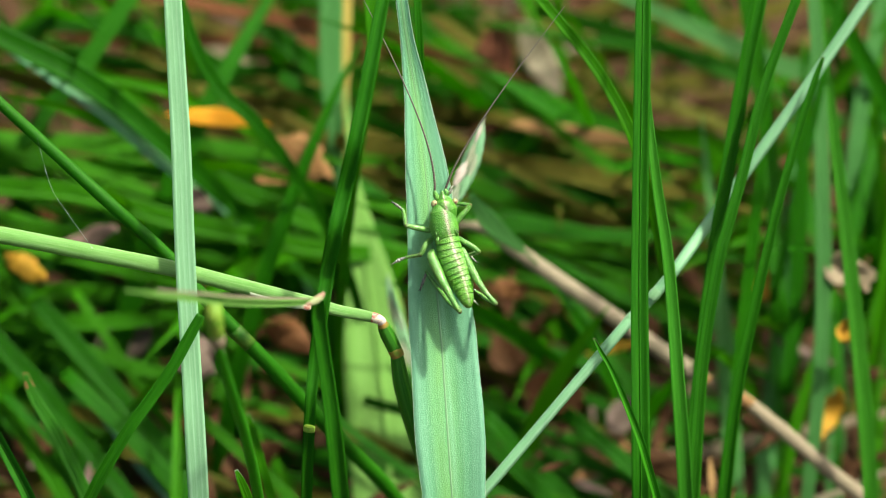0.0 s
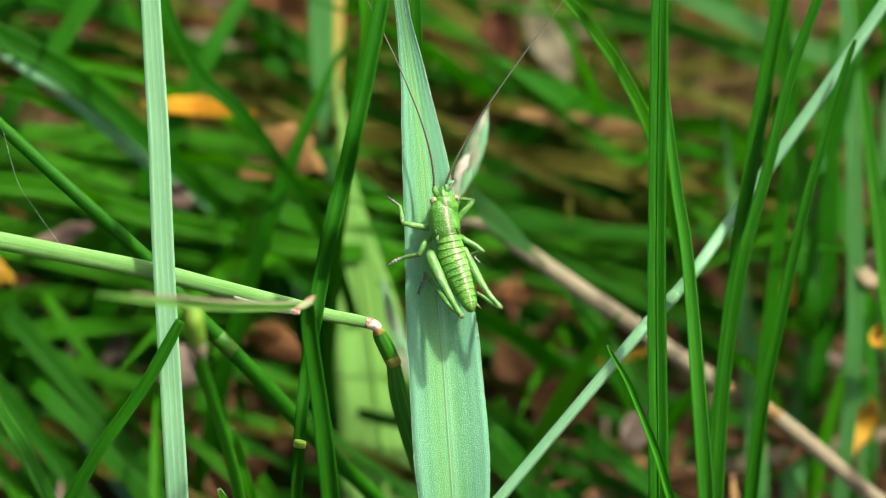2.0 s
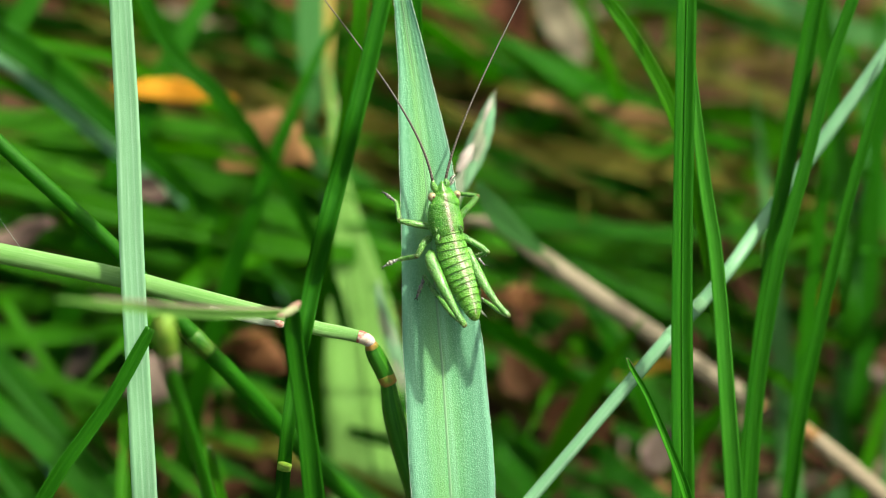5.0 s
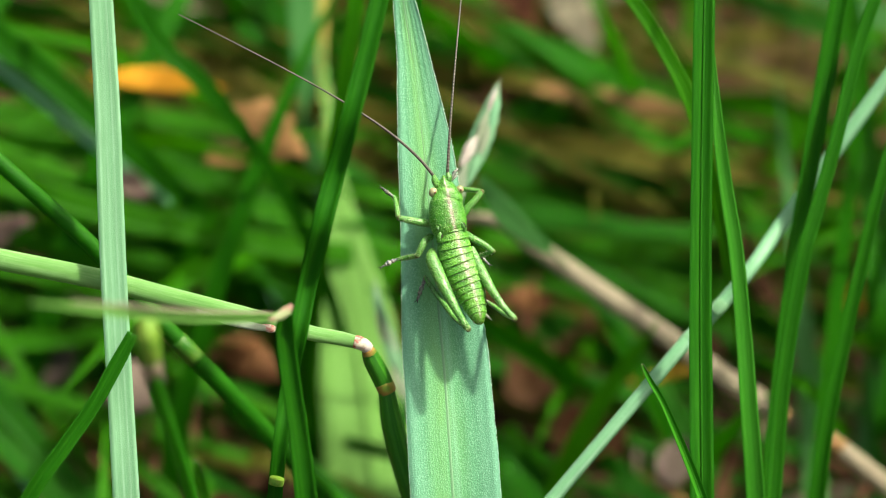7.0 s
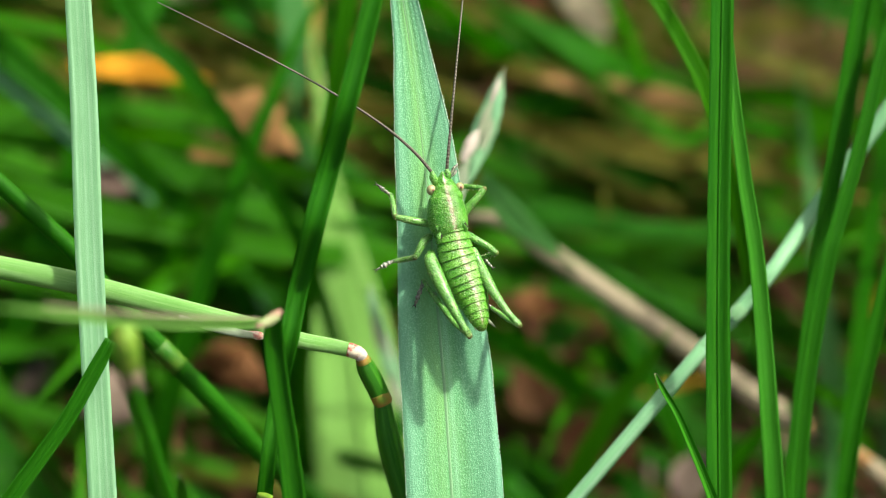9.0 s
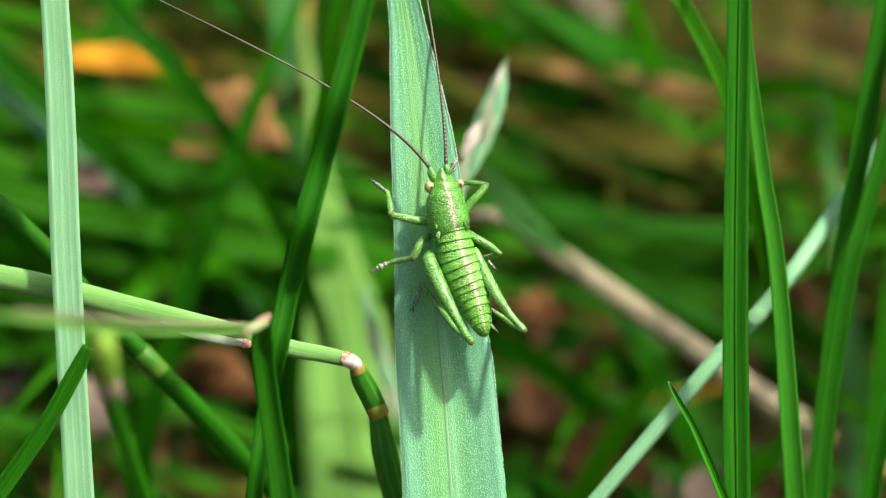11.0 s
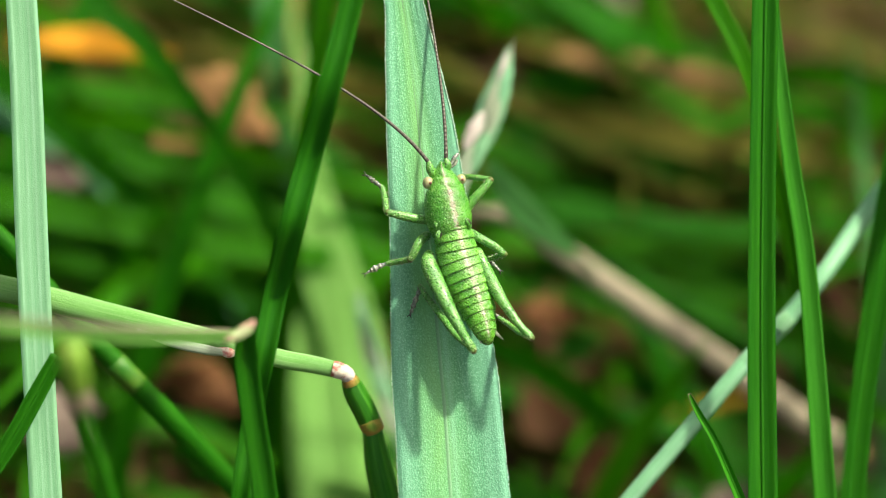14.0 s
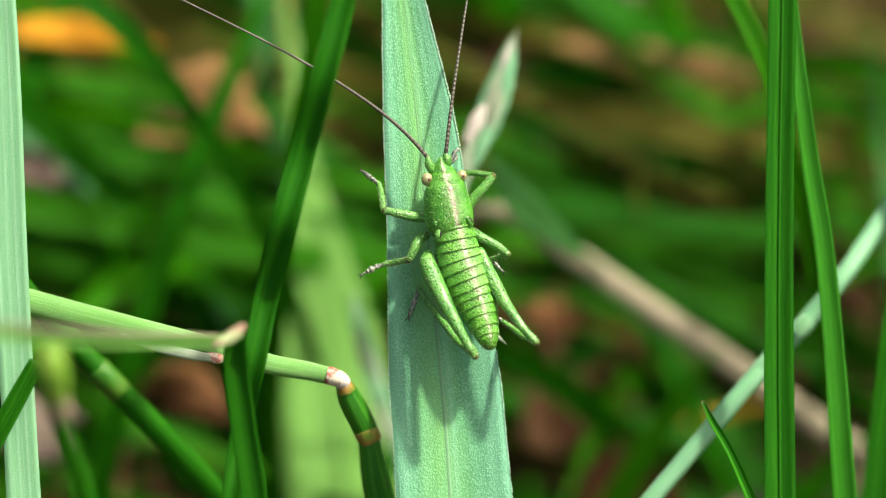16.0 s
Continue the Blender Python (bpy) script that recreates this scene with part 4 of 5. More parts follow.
def scraps(material, count, seed, label, across=(-75, 75), up=(-48, 48), high=14):
    """Scraps of rotten leaf strewn on the soil, in one mesh."""
    rnd = random.Random(seed)
    bm = bmesh.new()
    for k in range(count):
        u, v = rnd.uniform(*across), rnd.uniform(*up)
        w, a, half = on_ground(v, rnd.uniform(1, high)), rnd.uniform(0, math.pi), rnd.uniform(1.5, 4.5)
        pts = [(u + math.cos(a) * half * f, v + math.sin(a) * half * f, w + rnd.uniform(-0.6, 0.8) - 0.7 * math.sin(a) * half * f,
                half * g * rnd.uniform(0.2, 0.5), rnd.uniform(-40, 40)) for f, g in ((-1, 0.3), (-0.3, 1.0), (0.4, 0.9), (1, 0.2))]
        ribbon(bm, pts, rnd.uniform(-0.3, 0.3), 0.12, 2, 4, 0.15, 0, k)
    thing("leaf_litter", bm, material, label, "leaf litter", kind="stuff")


scraps(RUST, 330, 31, "rust-brown rotting leaf scraps on the soil")
scraps(TAN, 26, 32, "tan dry leaf scraps on the soil")
scraps(GREY, 24, 33, "grey dry leaf scraps on the soil")
scraps(TAN, 18, 34, "tan dry leaf scraps among the grass", (0, 62), (2, 40), 20)
scraps(WITHERED, 40, 44, "olive-brown leaf scraps among the grass", (-10, 62), (2, 40), 26)
scraps(RUST, 60, 35, "rust-brown leaf scraps among the grass", (0, 62), (-5, 40), 26)
scraps(GREY, 14, 36, "grey dry leaf scraps among the grass", (0, 62), (-10, 40), 24)
scraps(TAN, 6, 37, "tan dry leaf scraps on the soil", (3, 32), (-28, 8), 10)
scraps(OCHRE, 3, 38, "dull yellow leaf scraps on the soil", (3, 32), (-28, 8), 16)


# ---- grass all round ----
def meadow(name, material, count, seed, label, near):
    """Blades of the sward in one mesh: each a folded strip of five lengths."""
    rnd = np.random.default_rng(seed)
    verts, faces, uvs = [], [], []
    back = np.array(FACE.inverted())
    made = 0
    while made < count:
        spread = 0.10 if near else 0.5
        root = np.array([rnd.normal(0, spread), rnd.normal(0.05 if near else 0.1, spread), -0.002])
        length, wide = rnd.uniform(0.03, 0.085), rnd.uniform(0.0012, 0.0030)
        turn, lean = rnd.uniform(0, math.tau), rnd.uniform(0.25, 1.25)
        out = np.array([math.cos(turn), math.sin(turn), 0.0])
        pts, p = [], root.copy()
        for k in range(7):
            a = lean * (0.35 + 0.22 * k)
            pts.append(p.copy())
            p = p + (out * math.sin(a) + np.array([0, 0, 1.0]) * math.cos(a)) * length / 6
            p[2] = max(p[2], 0.002)
        pts = np.array(pts)
        f = (np.c_[pts, np.ones(7)] @ back.T)[:, :3] * 1000
        if np.any((np.abs(f[:, 0]) < 75) & (f[:, 2] > -24) & (f[:, 1] > -60)):
            continue
        if np.any((np.abs(f[:, 0]) < 120) & (f[:, 2] > 30)):
            continue
        side = np.cross(pts[-1] - pts[0], [rnd.normal(0, 0.5), -0.7, 0.7])
        side /= np.linalg.norm(side) + 1e-9
        start = len(verts)
        for k in range(7):
            h = wide / 2 * (1.0, 1.0, 1.0, 0.95, 0.8, 0.5, 0.06)[k]
            dip = np.array([0, 0.0003, -0.0004])
            verts += [pts[k] - side * h, pts[k] + dip, pts[k] + side * h]
        for k in range(6):
            for j in range(2):
                a = start + 3 * k + j
                faces.append((a, a + 1, a + 4, a + 3))
                y0, y1, x0, x1 = k * length * 16, (k + 1) * length * 16, j / 2, (j + 1) / 2
                uvs += [x0, y0, x1, y0, x1, y1, x0, y1]
        made += 1
    me = bpy.data.meshes.new(name)
    me.from_pydata([tuple(v) for v in verts], [], faces)
    me.uv_layers.new(name="UVMap").data.foreach_set("uv", uvs)
    me.polygons.foreach_set("use_smooth", [True] * len(faces))
    me.materials.append(material)
    tagged(new(name, me), label, "grass", kind="stuff")


meadow("grass", DARK, 200, 11, "dark green grass leaning every way", True)
meadow("grass", FRESH, 40, 12, "fresh green grass leaning every way", True)
meadow("grass", FRESH, 6000, 15, "green meadow grass further off", False)

# ---- the bush-cricket ----
def insect_material(name, base, light, dots, stripe=0.0, dot_scale=5.0, pore=0.6, rough=0.28, size=0.3, seam=False, relief=0.5, grit=0.4, flesh=0.3):
    """Green chitin with dark pores; where stripe is set, a pale brown-edged band along the back (UV x about 0.5)."""
    n = Nodes(name)
    uv, x, y = n.uv()
    co = n.place()
    a, b = n.noise(co, 900, 3, 0.6), n.noise(co, 7000, 3, 0.65)
    c = n.mix(n.span(a, 0.36, 0.64), base, light)
    c = n.mix(n.span(b, 0.56, 0.70, 0.0, grit), c, tuple(min(1, 1.3 * k + 0.05) for k in light))
    c = n.mix(n.span(b, 0.36, 0.47, 0.8 * grit, 0.0), c, tuple(0.55 * k for k in base))
    pores = n.span(n.cells(co, dot_scale * 1000), size - 0.12, size + 0.08, pore, 0.0)
    c = n.mix(pores, c, dots)
    if stripe:
        off = n.math("ADD", n.math("ABSOLUTE", n.math("SUBTRACT", x, 0.5)), n.span(b, 0.3, 0.7, -0.016, 0.016))
        fleck = n.span(n.noise(co, 3800, 3, 0.7), 0.42, 0.58, 0.15, 0.9)
        c = n.mix(n.math("MULTIPLY", n.span(off, 0.020, 0.085, 0.75 * stripe, 0.0), fleck), c, (0.095, 0.07, 0.028))
        c = n.mix(n.span(off, 0.008, 0.022, stripe, 0.0), c, n.mix(fleck, (0.50, 0.50, 0.40), (0.26, 0.16, 0.11)))
    if seam:
        c = n.mix(n.span(y, 0.010, 0.045, 0.0, 0.35), c, tuple(min(1, 1.25 * k + 0.02) for k in light))
        c = n.mix(n.span(y, 0.0012, 0.0045, 0.75, 0.0), c, (0.07, 0.05, 0.015))
    n.put(n.bsdf.inputs["Base Color"], c)
    n.put(n.bsdf.inputs["Roughness"], n.span(b, 0.3, 0.7, rough - 0.12, rough + 0.15))
    n.bsdf.inputs["Specular IOR Level"].default_value = 0.8
    n.bsdf.inputs["Coat Weight"].default_value = 0.15
    n.bsdf.inputs["Coat Roughness"].default_value = 0.12
    n.bsdf.inputs["Subsurface Weight"].default_value = flesh
    n.bsdf.inputs["Subsurface Radius"].default_value = (0.0005, 0.0008, 0.00015)
    n.bump(n.math("ADD", n.math("SUBTRACT", b, pores), a), relief, 0.0001)
    return n.mat


BODY = insect_material("cricket_body", (0.052, 0.25, 0.010), (0.14, 0.40, 0.035), (0.035, 0.15, 0.010), 0.8, 4.2, 0.6, size=0.28, seam=True, relief=0.8, grit=0.45)
SHELL = insect_material("cricket_shield", (0.05, 0.245, 0.012), (0.12, 0.37, 0.04), (0.035, 0.15, 0.012), 0.8, 3.6, 0.5, size=0.26, relief=0.8, grit=0.45)
MEMBRANE = insect_material("cricket_membrane", (0.06, 0.19, 0.015), (0.10, 0.26, 0.02), (0.05, 0.04, 0.02), 0.0, 4.0)
LIMB = insect_material("cricket_leg", (0.062, 0.25, 0.022), (0.15, 0.39, 0.07), (0.012, 0.07, 0.006), 0.0, 4.8, 0.9, size=0.30, relief=0.7, grit=0.3)
FOOT = insect_material("cricket_foot", (0.07, 0.078, 0.06), (0.34, 0.36, 0.28), (0.02, 0.02, 0.015), 0.0, 3.0, 0.7)
GRAIN = plain_material("pale_granules", (0.26, 0.46, 0.09), (0.50, 0.60, 0.26), 1800, 0.3, 0.1, 0.8)
KNEE = plain_material("cricket_knee", (0.10, 0.19, 0.035), (0.10, 0.06, 0.022), 2200, 0.3)
CLAW = plain_material("cricket_claw", (0.02, 0.018, 0.015), (0.06, 0.05, 0.04), 4000, 0.4)
EYE = plain_material("cricket_eye", (0.24, 0.30, 0.10), (0.36, 0.28, 0.17), 2500, 0.25, 0.1, 0.6)
PUPIL = plain_material("cricket_pupil", (0.22, 0.07, 0.05), (0.12, 0.04, 0.03), 3000, 0.3, 0.1, 0.6)
HAIR = plain_material("cricket_hair", (0.45, 0.5, 0.3), (0.12, 0.14, 0.06), 2500, 0.3, 0.1)
BRISTLE = plain_material("cricket_bristle", (0.44, 0.47, 0.34), (0.26, 0.30, 0.16), 3000, 0.4, 0.1)


def antenna_material():
    """Brown thread with paler rings, green-brown at its root."""
    n = Nodes("cricket_antenna")
    uv, x, y = n.uv()
    rings = n.math("SINE", n.math("MULTIPLY", y, 190.0))
    c = n.mix(n.span(rings, 0.2, 0.9, 0, 0.6), (0.055, 0.045, 0.03), (0.15, 0.135, 0.095))
    c = n.mix(n.span(y, 0.0, 1.6, 0.0, 0.5), c, (0.17, 0.16, 0.13))
    n.put(n.bsdf.inputs["Base Color"], c)
    n.bsdf.inputs["Roughness"].default_value = 0.45
    n.bump(rings, 0.4, 0.00005)
    return n.mat


THREAD = antenna_material()
cricket = holder("bush_cricket", "young bright green bush-cricket with speckled legs, resting on the broad leaf", "insect")


def limb(bm, points, sides=12, spin=0.0, steps=5, dome=1.0):
    """A rounded tube along (u, v, w, width[, height]), closed by domes, UV x = 0.5 on the back plus spin."""
    rows = spline(points, steps)
    line, rings, along, total = rows[:, :3], [], [], 0.0
    last = len(rows) - 1
    for i, r in enumerate(rows):
        t = Vector(line[min(i + 1, last)] - line[max(i - 1, 0)]).normalized()
        s = t.cross(Vector((0, 0, 1)))
        s = s.normalized() if s.length > 1e-3 else Vector((1, 0, 0))
        n = s.cross(t)
        if i:
            total += float(np.linalg.norm(line[i] - line[i - 1]))
        a, b = r[3] / 2, (r[4] if len(r) > 4 else r[3]) / 2
        rings.append([(Vector(line[i]) + s * (a * math.sin(q)) - n * (b * math.cos(q))) / 1000 for q in (math.tau * j / sides for j in range(sides))])
        along.append(total / 10)
    ends = []
    for i, j in ((0, 1), (last, last - 1)):
        c = Vector(line[i]) / 1000
        d = (c - Vector(line[j]) / 1000).normalized() * (dome * rows[i][3] / 2000)
        ends.append([[c + (p - c) * f + d * g for p in rings[i]] for f, g in ((0.87, 0.45), (0.5, 0.8), (0.12, 0.93))])
    rings = ends[0][::-1] + rings + ends[1]
    along = [along[0]] * 3 + along + [along[-1]] * 3
    skin(bm, rings, [j / sides + spin for j in range(sides + 1)], along, True)


def ball(bm, centre, radius, squash=(1, 1, 1)):
    m = Matrix.Translation(Vector(centre) / 1000) @ Matrix.Diagonal((*(k * radius / 1000 for k in squash), 1))
    for v in bmesh.ops.create_uvsphere(bm, u_segments=18, v_segments=12, radius=1, matrix=m)["verts"]:
        for f in v.link_faces:
            f.smooth = True


def trunk(y0, y1, swell=(1, 1, 1), rows=5):
    """A length of the trunk between two marks along it, with its width swelling from front to rear."""
    out = []
    for k in range(rows):
        f = k / (rows - 1)
        y = y0 + (y1 - y0) * f
        i = min(int(y), len(TRUNK) - 2)
        p = np.array(TRUNK[i]) * (1 - (y - i)) + np.array(TRUNK[i + 1]) * (y - i)
        g = swell[0] + (swell[1] - swell[0]) * min(1, 2 * f) + (swell[2] - swell[1]) * max(0, 2 * f - 1)
        out.append((p[0], p[1], p[2], p[3] * g, p[4] * g))
    return out


def granules(bm, rows, count, seed, size=(0.03, 0.055), reach=1.3):
    """Tiny pale grains standing on the upper side of a limb or of the trunk."""
    rnd = random.Random(seed)
    line = spline(rows, 10)
    for k in range(count):
        i = rnd.randrange(1, len(line) - 1)
        r = line[i]
        t = Vector(line[i + 1][:3] - line[i - 1][:3]).normalized()
        s = t.cross(Vector((0, 0, 1))).normalized()
        a = max(-reach, min(reach, rnd.gauss(0, 0.6 * reach)))
        p = Vector(r[:3]) + s * (math.sin(a) * r[3] / 2) + s.cross(t) * (math.cos(a) * (r[4] if len(r) > 4 else r[3]) / 2)
        bmesh.ops.create_icosphere(bm, subdivisions=1, radius=rnd.uniform(*size) / 1000, matrix=Matrix.Translation(p / 1000))
    for f in bm.faces:
        f.smooth = True


TRUNK = [(0.34, 2.13, 2.4, 2.99, 3), (0.46, 1.48, 2.4, 2.95, 3), (0.62, 0.59, 2.4, 3.07, 3), (0.79, -0.3, 2.4, 3.24, 3.1), (1.11, -1.31, 2.4, 3.44, 3.2), (1.51, -2.32, 2.4, 3.48, 3.2), (1.92, -3.33, 2.4, 3.28, 3.1), (2.24, -4.14, 2.5, 2.95, 2.9), (2.52, -4.95, 2.7, 2.51, 2.5), (2.81, -5.76, 2.9, 2.02, 2), (2.97, -6.37, 3.1, 1.62, 1.6), (3.09, -6.77, 3.2, 1.05, 1)]

bm = bmesh.new()
limb(bm, [(-0.42, 6.45, 2.6, 0.42, 0.8), (-0.38, 6.1, 2.45, 0.95, 1.5), (-0.28, 5.6, 2.3, 1.75, 2.3), (-0.16, 4.96, 2.3, 2.5, 2.8), (-0.02, 4.31, 2.2, 2.83, 2.9), (0.06, 3.91, 2.2, 2.59, 2.7)], 24, -0.015)
head = part("head", bm, SHELL, cricket)
for pts, r, dot in (([(-1.4, 5.04, 2.75)][0], 0.46, [(-1.23, 5.03, 3.19)][0]), ([(1.07, 5.32, 2.45)][0], 0.40, [(1.19, 5.28, 2.85)][0])):
    bm = bmesh.new()
    ball(bm, pts, r, (0.95, 1.05, 1.0))
    part("eye", bm, EYE, head, "pale pinkish round eye")
    bm = bmesh.new()
    ball(bm, dot, 0.11, (1, 1, 0.7))
    part("pupil", bm, PUPIL, head, "dark spot in the eye")
for pts in ([(-1.07, 5.77, 2.4, 0.69), (-1.27, 6.17, 2.6, 0.65), (-1.35, 6.53, 2.7, 0.44)], [(-0.06, 6.01, 2.4, 0.65), (0.02, 6.45, 2.6, 0.65), (-0.06, 6.81, 2.7, 0.4)]):
    bm = bmesh.new()
    limb(bm, pts, 12)
    part("antenna_socket", bm, LIMB, head)
for pts in ([(0.14, 6.17, 2, 0.24), (0.42, 6.66, 2, 0.28), (0.55, 6.94, 2, 0.32), (0.83, 7.23, 1.9, 0.24)], [(0.34, 6.26, 1.6, 0.24), (0.63, 6.54, 1.5, 0.28), (0.75, 6.75, 1.5, 0.2)]):
    bm = bmesh.new()
    limb(bm, pts, 8)
    part("feeler", bm, FOOT, head, "short grey mouth feeler")

bm = bmesh.new()
SHIELD = [(-0.2, 4.67, 2.4, 2.45, 2.7), (-0.18, 4.51, 2.4, 2.8, 2.95), (-0.1, 3.95, 2.4, 3.2, 3.15), (-0.02, 3.42, 2.4, 3.42, 3.2), (0.08, 2.85, 2.4, 3.52, 3.25), (0.2, 2.29, 2.4, 3.52, 3.3), (0.27, 1.96, 2.4, 3.4, 3.25)]
limb(bm, SHIELD, 28, -0.045)
shield = part("neck_shield", bm, SHELL, cricket, "saddle-shaped green neck shield with a pale stripe")
bm = bmesh.new()
granules(bm, SHIELD, 120, 61, (0.02, 0.042))
part("granules", bm, GRAIN, shield, "pale yellowish granules")

bm = bmesh.new()
limb(bm, trunk(0, 10.8, (0.95, 0.96, 0.93), 24), 20)
abdomen = part("abdomen", bm, MEMBRANE, cricket, "ringed green abdomen")
marks = (0.1, 0.95, 1.85, 2.7, 3.45, 4.15, 4.85, 5.55, 6.3, 7.1, 7.95, 8.85, 9.8, 10.9)
for k, (a, b) in enumerate(zip(marks, marks[1:])):
    bm = bmesh.new()
    limb(bm, trunk(a + 0.04, b - 0.02, (0.955, 1.0, 1.024)), 24, -0.055 if k < 6 else -0.045, 5, 0.1)
    part("back_plate", bm, BODY, abdomen)
bm = bmesh.new()
granules(bm, trunk(0.3, 10.5, (1.0, 1.0, 1.0), 12), 120, 62, (0.018, 0.038))
part("granules", bm, GRAIN, abdomen, "pale yellowish granules")


for pts in ([(-0.63, 2.2, 3.55, 0.32), (-0.79, 1.88, 3.55, 0.48), (-0.75, 1.52, 3.4, 0.24)], [(-0.55, 1.4, 3.55, 0.32), (-0.67, 1.03, 3.5, 0.48), (-0.59, 0.63, 3.35, 0.24)], [(1.43, 2.33, 3.5, 0.32), (1.63, 2.04, 3.4, 0.44), (1.67, 1.64, 3.2, 0.24)]):
    bm = bmesh.new()
    limb(bm, pts, 10)
    part("wing_bud", bm, LIMB, cricket, "tiny wing bud with a dark edge")
    bm = bmesh.new()
    limb(bm, [(p[0] + 0.2, p[1] - 0.05, p[2] + 0.08, 0.16) for p in pts[:2]], 8)
    part("dark_mark", bm, CLAW, cricket, "small dark mark beside the wing bud")


def spines(bm, points, count, length, seed):
    """Short spines along a shin."""
    rnd = random.Random(seed)
    rows = spline(points, 8)
    for k in range(count):
        i = 2 + int((len(rows) - 4) * (k + 0.5) / count)
        r = rows[i]
        t = Vector(rows[i + 1][:3] - rows[i - 1][:3]).normalized()
        s = t.cross(Vector((0, 0, 1))).normalized() * (1 if k % 2 else -1)
        p = Vector(r[:3]) + s * (r[3] * 0.4) + Vector((0, 0, rnd.uniform(0, r[3] * 0.3)))
        q = p + s * length + t * length * 0.6 + Vector((0, 0, length * rnd.uniform(0, 0.5)))
        tube(bm, [(*p, 0.07), (*((p + q) / 2), 0.05), (*q, 0.02)], 5, 2)


def hairs(bm, points, count, seed):
    """Fine short hairs standing out all over the upper side of a limb."""
    rnd = random.Random(seed)
    rows = spline(points, 10)
    for k in range(count):
        i = rnd.randrange(1, len(rows) - 1)
        r = rows[i]
        t = Vector(rows[i + 1][:3] - rows[i - 1][:3]).normalized()
        s = t.cross(Vector((0, 0, 1))).normalized()
        a = rnd.uniform(-1.7, 1.7)
        d = s * math.sin(a) + s.cross(t) * math.cos(a)
        p = Vector(r[:3]) + d * (r[3] * 0.48)
        q = p + d * rnd.uniform(0.04, 0.09) + t * rnd.uniform(0.02, 0.07)
        tube(bm, [(*p, 0.045), (*q, 0.012)], 4, 1)


def leg(name, thigh, shin, foot, label, seed):
    bm = bmesh.new()
    limb(bm, thigh, 14)
    ob = part(name, bm, LIMB, cricket, label)
    bm = bmesh.new()
    ball(bm, thigh[-1][:3], thigh[-1][3] * (0.58 if thigh[2][3] > 1.0 else 0.5))
    part("knee", bm, KNEE, ob, "brownish knee")
    bm = bmesh.new()
    limb(bm, shin, 10)
    part("shin", bm, LIMB, ob)
    bm = bmesh.new()
    spines(bm, shin, 8, 0.13, seed)
    part("spines", bm, BRISTLE, ob)
    bm = bmesh.new()
    hairs(bm, thigh, 70 if thigh[2][3] > 1.0 else 36, seed + 20)
    hairs(bm, shin, 30, seed + 40)
    part("hairs", bm, HAIR, ob, "fine pale hairs")
    bm = bmesh.new()
    granules(bm, thigh, 80 if thigh[2][3] > 1.0 else 36, seed + 60, (0.02, 0.045), 1.0)
    granules(bm, shin, 22, seed + 80, (0.02, 0.035), 1.0)
    part("granules", bm, GRAIN, ob, "pale yellowish granules")
    if foot:
        bm = bmesh.new()
        rows = spline(foot, 6)
        limb(bm, [(*r[:3], r[3] * (1 + 0.22 * math.sin(i * 1.3))) for i, r in enumerate(rows)], 10, 0, 2)
        part("foot", bm, FOOT, ob, "greyish jointed foot")
        bm = bmesh.new()
        p, q = Vector(foot[-2][:3]), Vector(foot[-1][:3])
        d = (q - p).normalized()
        s = d.cross(Vector((0, 0, 1)))
        for k in (-1, 1):
            e = q + d * 0.28 + s * 0.18 * k - Vector((0, 0, 0.12))
            tube(bm, [(*q, 0.11), (*(q + d * 0.18 + s * 0.14 * k), 0.08), (*e, 0.03)], 6, 3)
        part("claw", bm, CLAW, ob, "tiny black claws")


leg("hind_leg", [(-1.32, -0.38, 2.5, 0.81), (-1.36, -0.95, 2.8, 1.21), (-0.99, -1.91, 3.2, 1.33), (-0.23, -3.53, 4.0, 1.17), (0.7, -5.34, 4.7, 0.85), (1.51, -6.75, 5.1, 0.65), (1.87, -7.32, 5.1, 0.69), (2.03, -7.57, 5.0, 0.48)],
    [(1.83, -7.33, 4.7, 0.46), (0.78, -6.46, 3.6, 0.55), (-0.48, -4.85, 2.1, 0.55), (-1.42, -3.62, 1.3, 0.48), (-2.01, -2.69, 0.7, 0.36)],
    [(-2.01, -2.69, 0.6, 0.32), (-2.13, -3.22, 0.45, 0.32), (-2.38, -3.87, 0.4, 0.41), (-2.58, -4.44, 0.35, 0.32), (-2.74, -4.88, 0.3, 0.2)], "thick jumping leg folded along the body", 1)
leg("hind_leg", [(2.4, -0.14, 2.4, 0.73), (2.73, -1.03, 2.7, 0.97), (3.45, -2.52, 3, 1.05), (4.42, -4.14, 3.6, 0.81), (5.43, -5.55, 4.1, 0.61), (6.2, -6.4, 4.4, 0.61), (6.4, -6.6, 4.4, 0.44)],
    [(6.24, -6.53, 4.1, 0.36), (5.44, -6.17, 2.8, 0.4), (4.64, -5.57, 1.1, 0.41), (3.95, -5.09, 0.6, 0.36)],
    [(3.95, -5.09, 0.6, 0.32), (3.46, -4.76, 0.45, 0.32), (3.06, -4.44, 0.4, 0.32), (2.73, -4.19, 0.3, 0.2)], "thick jumping leg folded along the body", 2)
